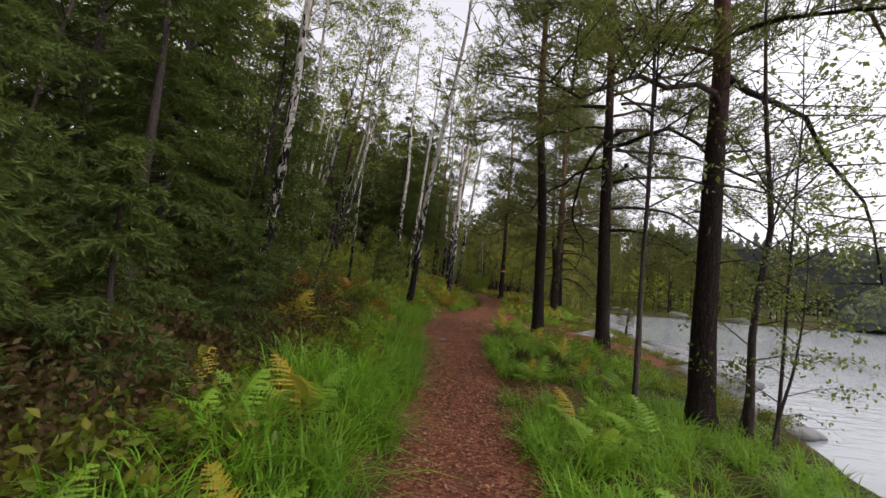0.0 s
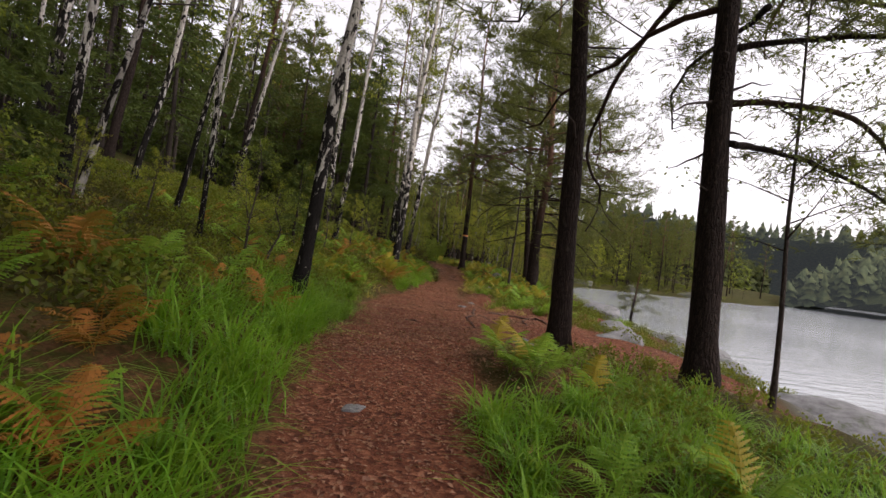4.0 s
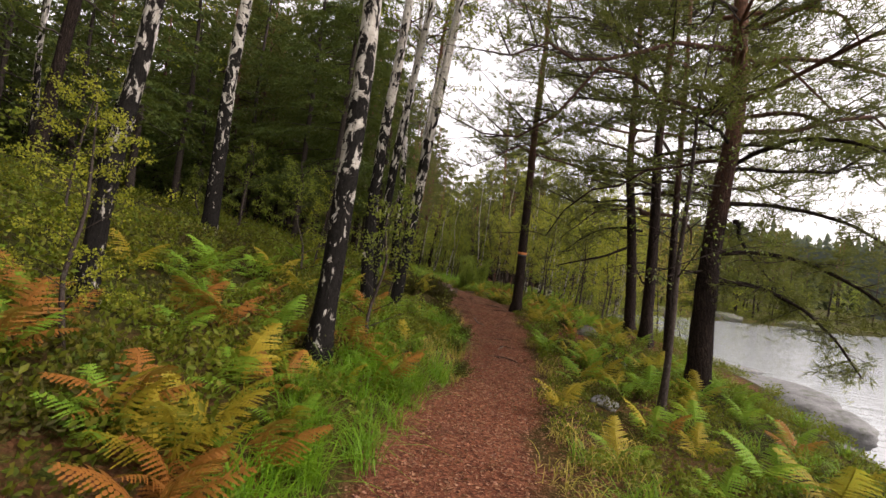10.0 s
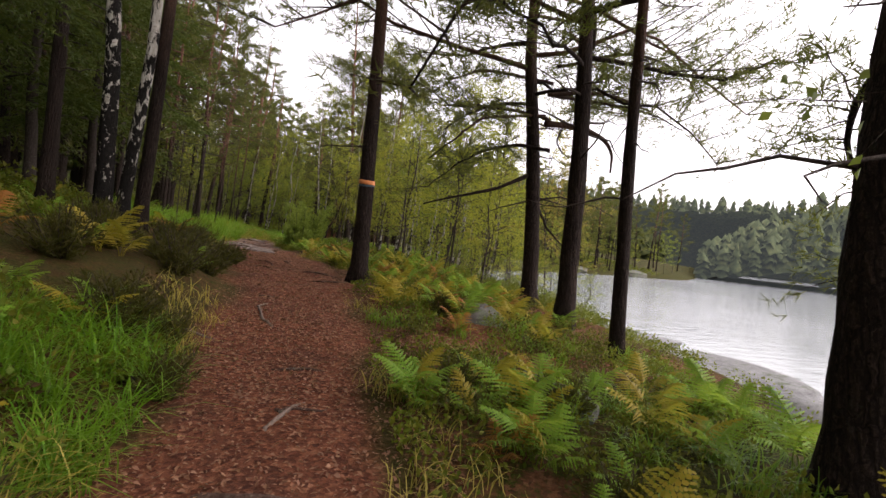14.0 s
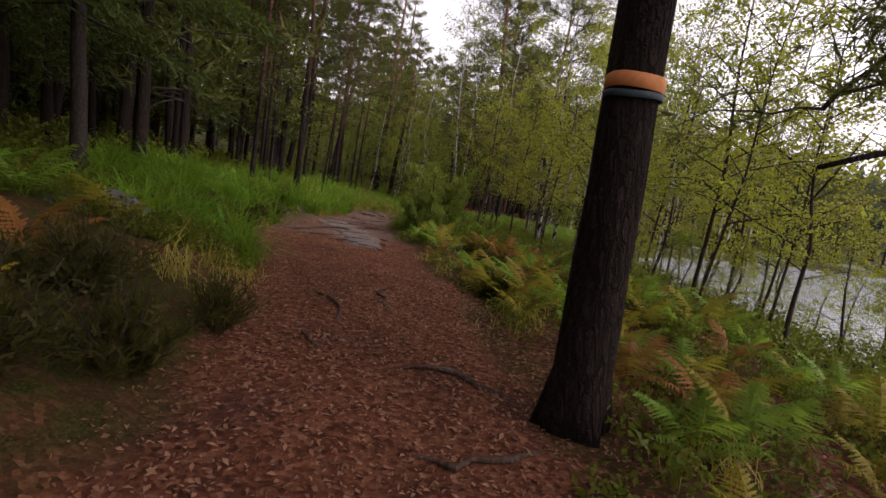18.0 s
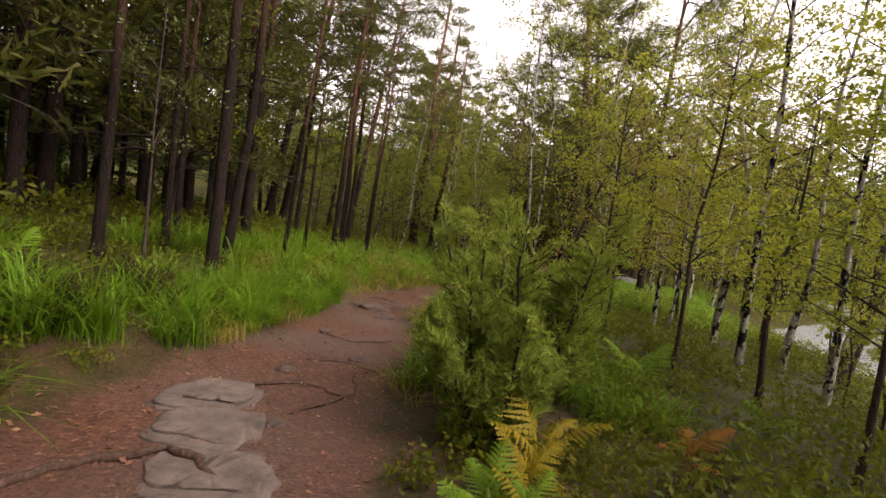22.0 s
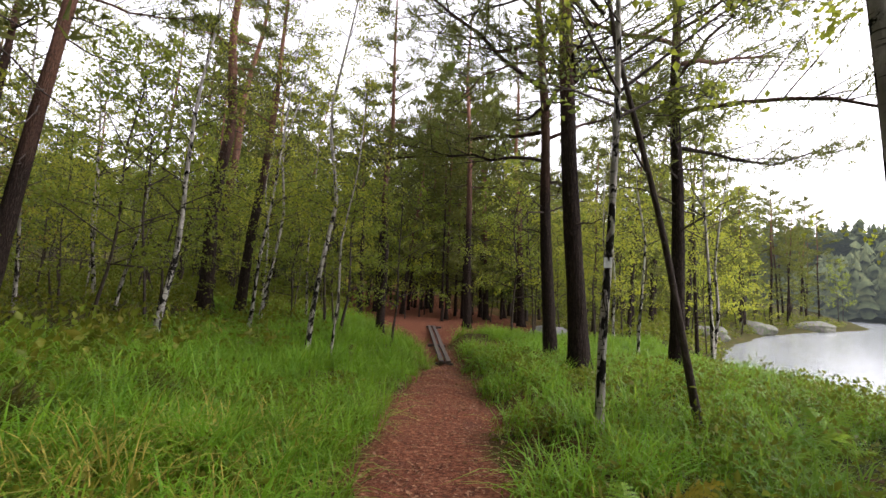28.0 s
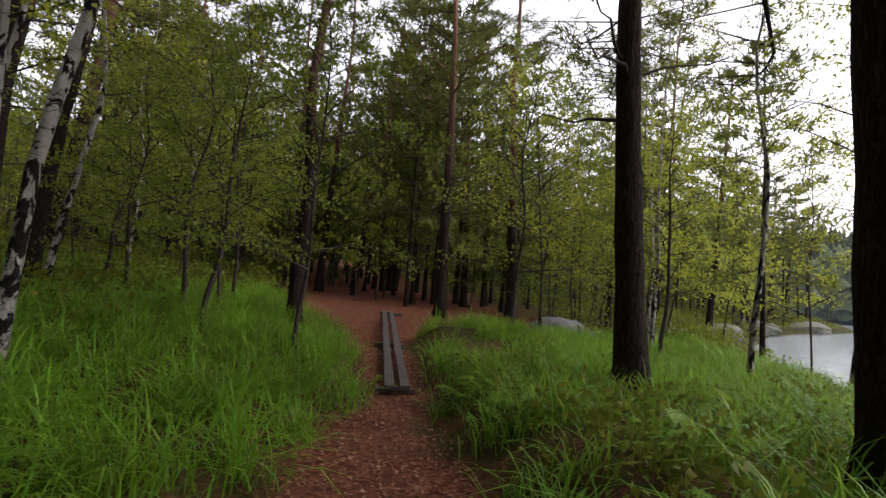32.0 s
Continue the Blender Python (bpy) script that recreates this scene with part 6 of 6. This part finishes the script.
def root(points, rad, seed, label="bare tree root crossing the path", material=None, name="tree_root"):
    """A root that winds over the ground between plan points, half sunk."""
    r2 = np.random.default_rng(seed)
    p = np.array(points, float)
    s = np.concatenate([[0], np.cumsum(np.linalg.norm(np.diff(p, axis=0), axis=1))])
    n = max(8, int(s[-1] / 0.07))
    u = np.linspace(0, s[-1], n)
    wob = np.cumsum(r2.normal(0, 0.02, (n, 2)), 0)
    x, y = np.interp(u, s, p[:, 0]) + wob[:, 0], np.interp(u, s, p[:, 1]) + wob[:, 1]
    ends = np.minimum(1, np.minimum(u, s[-1] - u) / 0.25)
    z = land(x, y) + rad * (0.75 * ends - 0.5) + 0.012 * np.sin(u * 5 + seed)
    soup = Soup()
    tube(soup, np.stack([x, y, z], 1), rad * 0.66 * np.linspace(1, 0.4, n) * (0.65 + 0.5 * r2.random(n)), 8, 0.1, seed)
    ob = new(name, soup.mesh(name, material or ROOT_BARK, True))
    return tagged(ob, label, "root" if name == "tree_root" else "stick")


PINE_ROOT = "bare pine root winding over leaf litter"
root([(2.86, 20.17), (2.55, 18.37), (2.25, 17.55), (2.21, 16.55), (2.20, 16.23)], 0.05, 1, PINE_ROOT)
root([(3.11, 19.37), (3.62, 19.69), (4.05, 19.29), (3.92, 18.17), (4.01, 17.66), (3.76, 16.56), (3.71, 15.98)], 0.055, 2, PINE_ROOT)
root([(1.99, 16.08), (2.13, 16.21), (2.31, 16.08), (2.49, 16.17)], 0.05, 3, PINE_ROOT)
root([(2.62, 18.56), (2.88, 18.07), (2.81, 17.25)], 0.035, 4, PINE_ROOT)
root([(4.02, 19.23), (3.79, 17.90), (3.41, 16.91), (3.15, 16.72)], 0.04, 5, PINE_ROOT)
root([(3.43, 18.03), (2.97, 16.87)], 0.03, 6, PINE_ROOT)
root([(0.89, 16.17), (1.06, 16.07), (1.18, 15.80)], 0.035, 7)
root([(1.29, 21.66), (1.68, 20.66)], 0.03, 8)
root([(1.16, 19.53), (1.42, 18.64)], 0.03, 9)
root([(1.5, 20.4), (1.9, 20.3), (2.1, 19.7)], 0.03, 10)
root([(1.8, 19.2), (2.3, 19.0)], 0.03, 11)
root([(2.9, 29.0), (3.4, 28.9), (3.7, 28.7)], 0.035, 12)
root([(3.2, 31.0), (3.6, 30.9)], 0.035, 13)
root([(3.3, 30.0), (3.7, 30.1)], 0.03, 14)
root([(2.9, 34.2), (3.3, 34.0)], 0.05, 15)
root([(4.4, 36.6), (3.9, 36.9), (3.5, 36.8)], 0.05, 16)
root([(4.5, 36.2), (4.0, 35.8), (3.7, 35.9)], 0.045, 17)
root([(0.9, 43.2), (1.3, 43.7), (1.8, 44.0), (2.4, 43.9), (2.9, 43.5)], 0.05, 18, "long bare root lying over the rock slabs")
root([(0.5, 43.9), (0.9, 44.5), (1.5, 44.9), (2.1, 44.6), (2.4, 44.2)], 0.07, 19, "long bare root lying over the rock slabs")
root([(1.7, 42.9), (2.1, 43.25), (2.6, 43.3), (3.0, 43.05)], 0.045, 20, "long bare root lying over the rock slabs")
root([(2.6, 42.6), (2.9, 42.3), (3.0, 41.9)], 0.035, 21)
root([(3.4, 38.2), (3.1, 38.9), (3.2, 39.6)], 0.035, 22)
root([(2.9, 37.6), (2.8, 38.2), (2.5, 38.6)], 0.035, 23)
root([(3.0, 36.9), (2.6, 37.4)], 0.03, 24)
root([(1.9, 45.6), (2.2, 46.2), (2.1, 46.9)], 0.035, 25)
root([(1.2, 46.0), (1.8, 46.3), (2.4, 46.1)], 0.04, 26)
root([(1.5, 47.0), (2.0, 47.2), (2.5, 47.0)], 0.035, 27)
root([(1.3, 48.2), (1.8, 48.0), (2.2, 48.2)], 0.04, 28)
root([(1.0, 51.3), (1.5, 51.5), (1.8, 51.3)], 0.03, 29)
root([(1.9, 53.6), (2.3, 53.7)], 0.035, 30)
root([(3.2, 32.2), (3.0, 33.2), (3.1, 33.6)], 0.04, 41, "weathered stick lying on the path", STICK_WOOD, "fallen_stick")
root([(3.2, 29.6), (3.5, 30.2)], 0.035, 42, "weathered stick lying on the path", STICK_WOOD, "fallen_stick")
root([(2.2, 31.9), (2.7, 31.7)], 0.035, 43, "weathered stick lying on the path", STICK_WOOD, "fallen_stick")
root([(12.3, 35.6), (13.3, 35.0)], 0.07, 44, "dark log lying at the shore", STICK_WOOD, "fallen_log")
root([(6.9, 61.2), (7.35, 61.75)], 0.08, 45, "short dark log leaning at the pine", STICK_WOOD, "fallen_log")


def plank(parent, x0, y0, x1, y1, width, thick, seed, lift):
    """A worn board between two plan points."""
    r2 = np.random.default_rng(seed)
    ln = math.hypot(x1 - x0, y1 - y0)
    bm = bmesh.new()
    n = 14
    for i in range(n + 1):
        s = i / n
        w = width / 2 * (1 + 0.05 * r2.normal())
        zz = 0.012 * math.sin(s * 9 + seed)
        for sx, sz in ((-1, -1), (1, -1), (1, 1), (-1, 1)):
            bm.verts.new((sx * w * (0.96 if sz > 0 else 1), ln * s, zz + sz * thick / 2))
    bm.verts.ensure_lookup_table()
    for i in range(n):
        a, b = i * 4, i * 4 + 4
        for k in range(4):
            bm.faces.new([bm.verts[j] for j in (a + k, a + (k + 1) % 4, b + (k + 1) % 4, b + k)])
    bm.faces.new([bm.verts[j] for j in (3, 2, 1, 0)])
    bm.faces.new([bm.verts[n * 4 + j] for j in (0, 1, 2, 3)])
    ob = part("plank", bm, PLANK_WOOD, parent)
    z0, z1 = on_land(x0, y0) + lift, on_land(x1, y1) + lift
    ob.matrix_basis = pose(x0, y0, z0, math.degrees(math.atan2(z1 - z0, ln)), 0, -math.degrees(math.atan2(x1 - x0, y1 - y0)))
    return ob


bridge = tagged(new("plank_walkway"), "two worn grey planks laid over wet ground", "walkway")
plank(bridge, 5.8, 64.85, 7.58, 72.5, 0.12, 0.045, 1, 0.1)
plank(bridge, 5.98, 64.8, 7.76, 72.4, 0.12, 0.045, 2, 0.1)
plank(bridge, 5.66, 65.0, 6.14, 64.92, 0.1, 0.05, 3, 0.05)
plank(bridge, 6.3, 68.0, 6.85, 67.86, 0.12, 0.08, 4, 0.06)
plank(bridge, 7.4, 72.25, 8.0, 72.1, 0.12, 0.08, 5, 0.06)


def band(x, y, z, rad, tall, material, label, lean=(0, 0), seed=0):
    """A painted or taped ring round a trunk."""
    r2 = np.random.default_rng(seed)
    soup = Soup()
    n = 28
    rows = []
    for zz, k in ((0, 1.0), (0.004, 1.025), (tall - 0.004, 1.02), (tall, 0.995)):
        a = np.linspace(0, 2 * np.pi, n, endpoint=False)
        wob = 1 + 0.012 * np.sin(a * 5 + seed) + 0.008 * np.sin(a * 11)
        rows.append(np.stack([np.cos(a) * rad * k * wob, np.sin(a) * rad * k * wob, np.full(n, zz) + 0.008 * np.sin(a * 2 + seed)], 1))
    i, j = np.meshgrid(np.arange(3), np.arange(n), indexing="ij")
    p, q = (i * n + j).ravel(), (i * n + (j + 1) % n).ravel()
    soup.add(np.concatenate(rows), np.concatenate([np.stack([p, q, q + n], 1), np.stack([p, q + n, p + n], 1)]))
    ob = new("trail_band", soup.mesh("trail_band", material, True))
    ob.matrix_basis = pose(x, y, z)
    return tagged(ob, label, "trail mark")


band(4.69, 36.5, 3.02, 0.168, 0.085, ORANGE_PAINT, "orange painted trail band round a pine trunk", seed=1)
band(4.69, 36.5, 2.97, 0.169, 0.04, TEAL_PAINT, "faded blue-green painted band round a pine trunk", seed=2)


def plate(x, y, z, wide, tall, turn):
    """A small bevelled marker plate on a trunk."""
    bm = bmesh.new()
    bmesh.ops.create_cube(bm, size=1)
    bmesh.ops.scale(bm, vec=(wide, 0.008, tall), verts=bm.verts)
    bmesh.ops.bevel(bm, geom=bm.edges[:], offset=0.002, segments=2, affect="EDGES")
    me = bpy.data.meshes.new("marker_plate")
    bm.to_mesh(me)
    bm.free()
    me.materials.append(WHITE_PLATE)
    ob = new("marker_plate", me)
    ob.matrix_basis = pose(x, y, z, 0, 0, turn)
    return tagged(ob, "small blank white marker plate on a birch stem", "trail mark")


plate(5.0, 57.1, 2.62, 0.075, 0.1, -38)
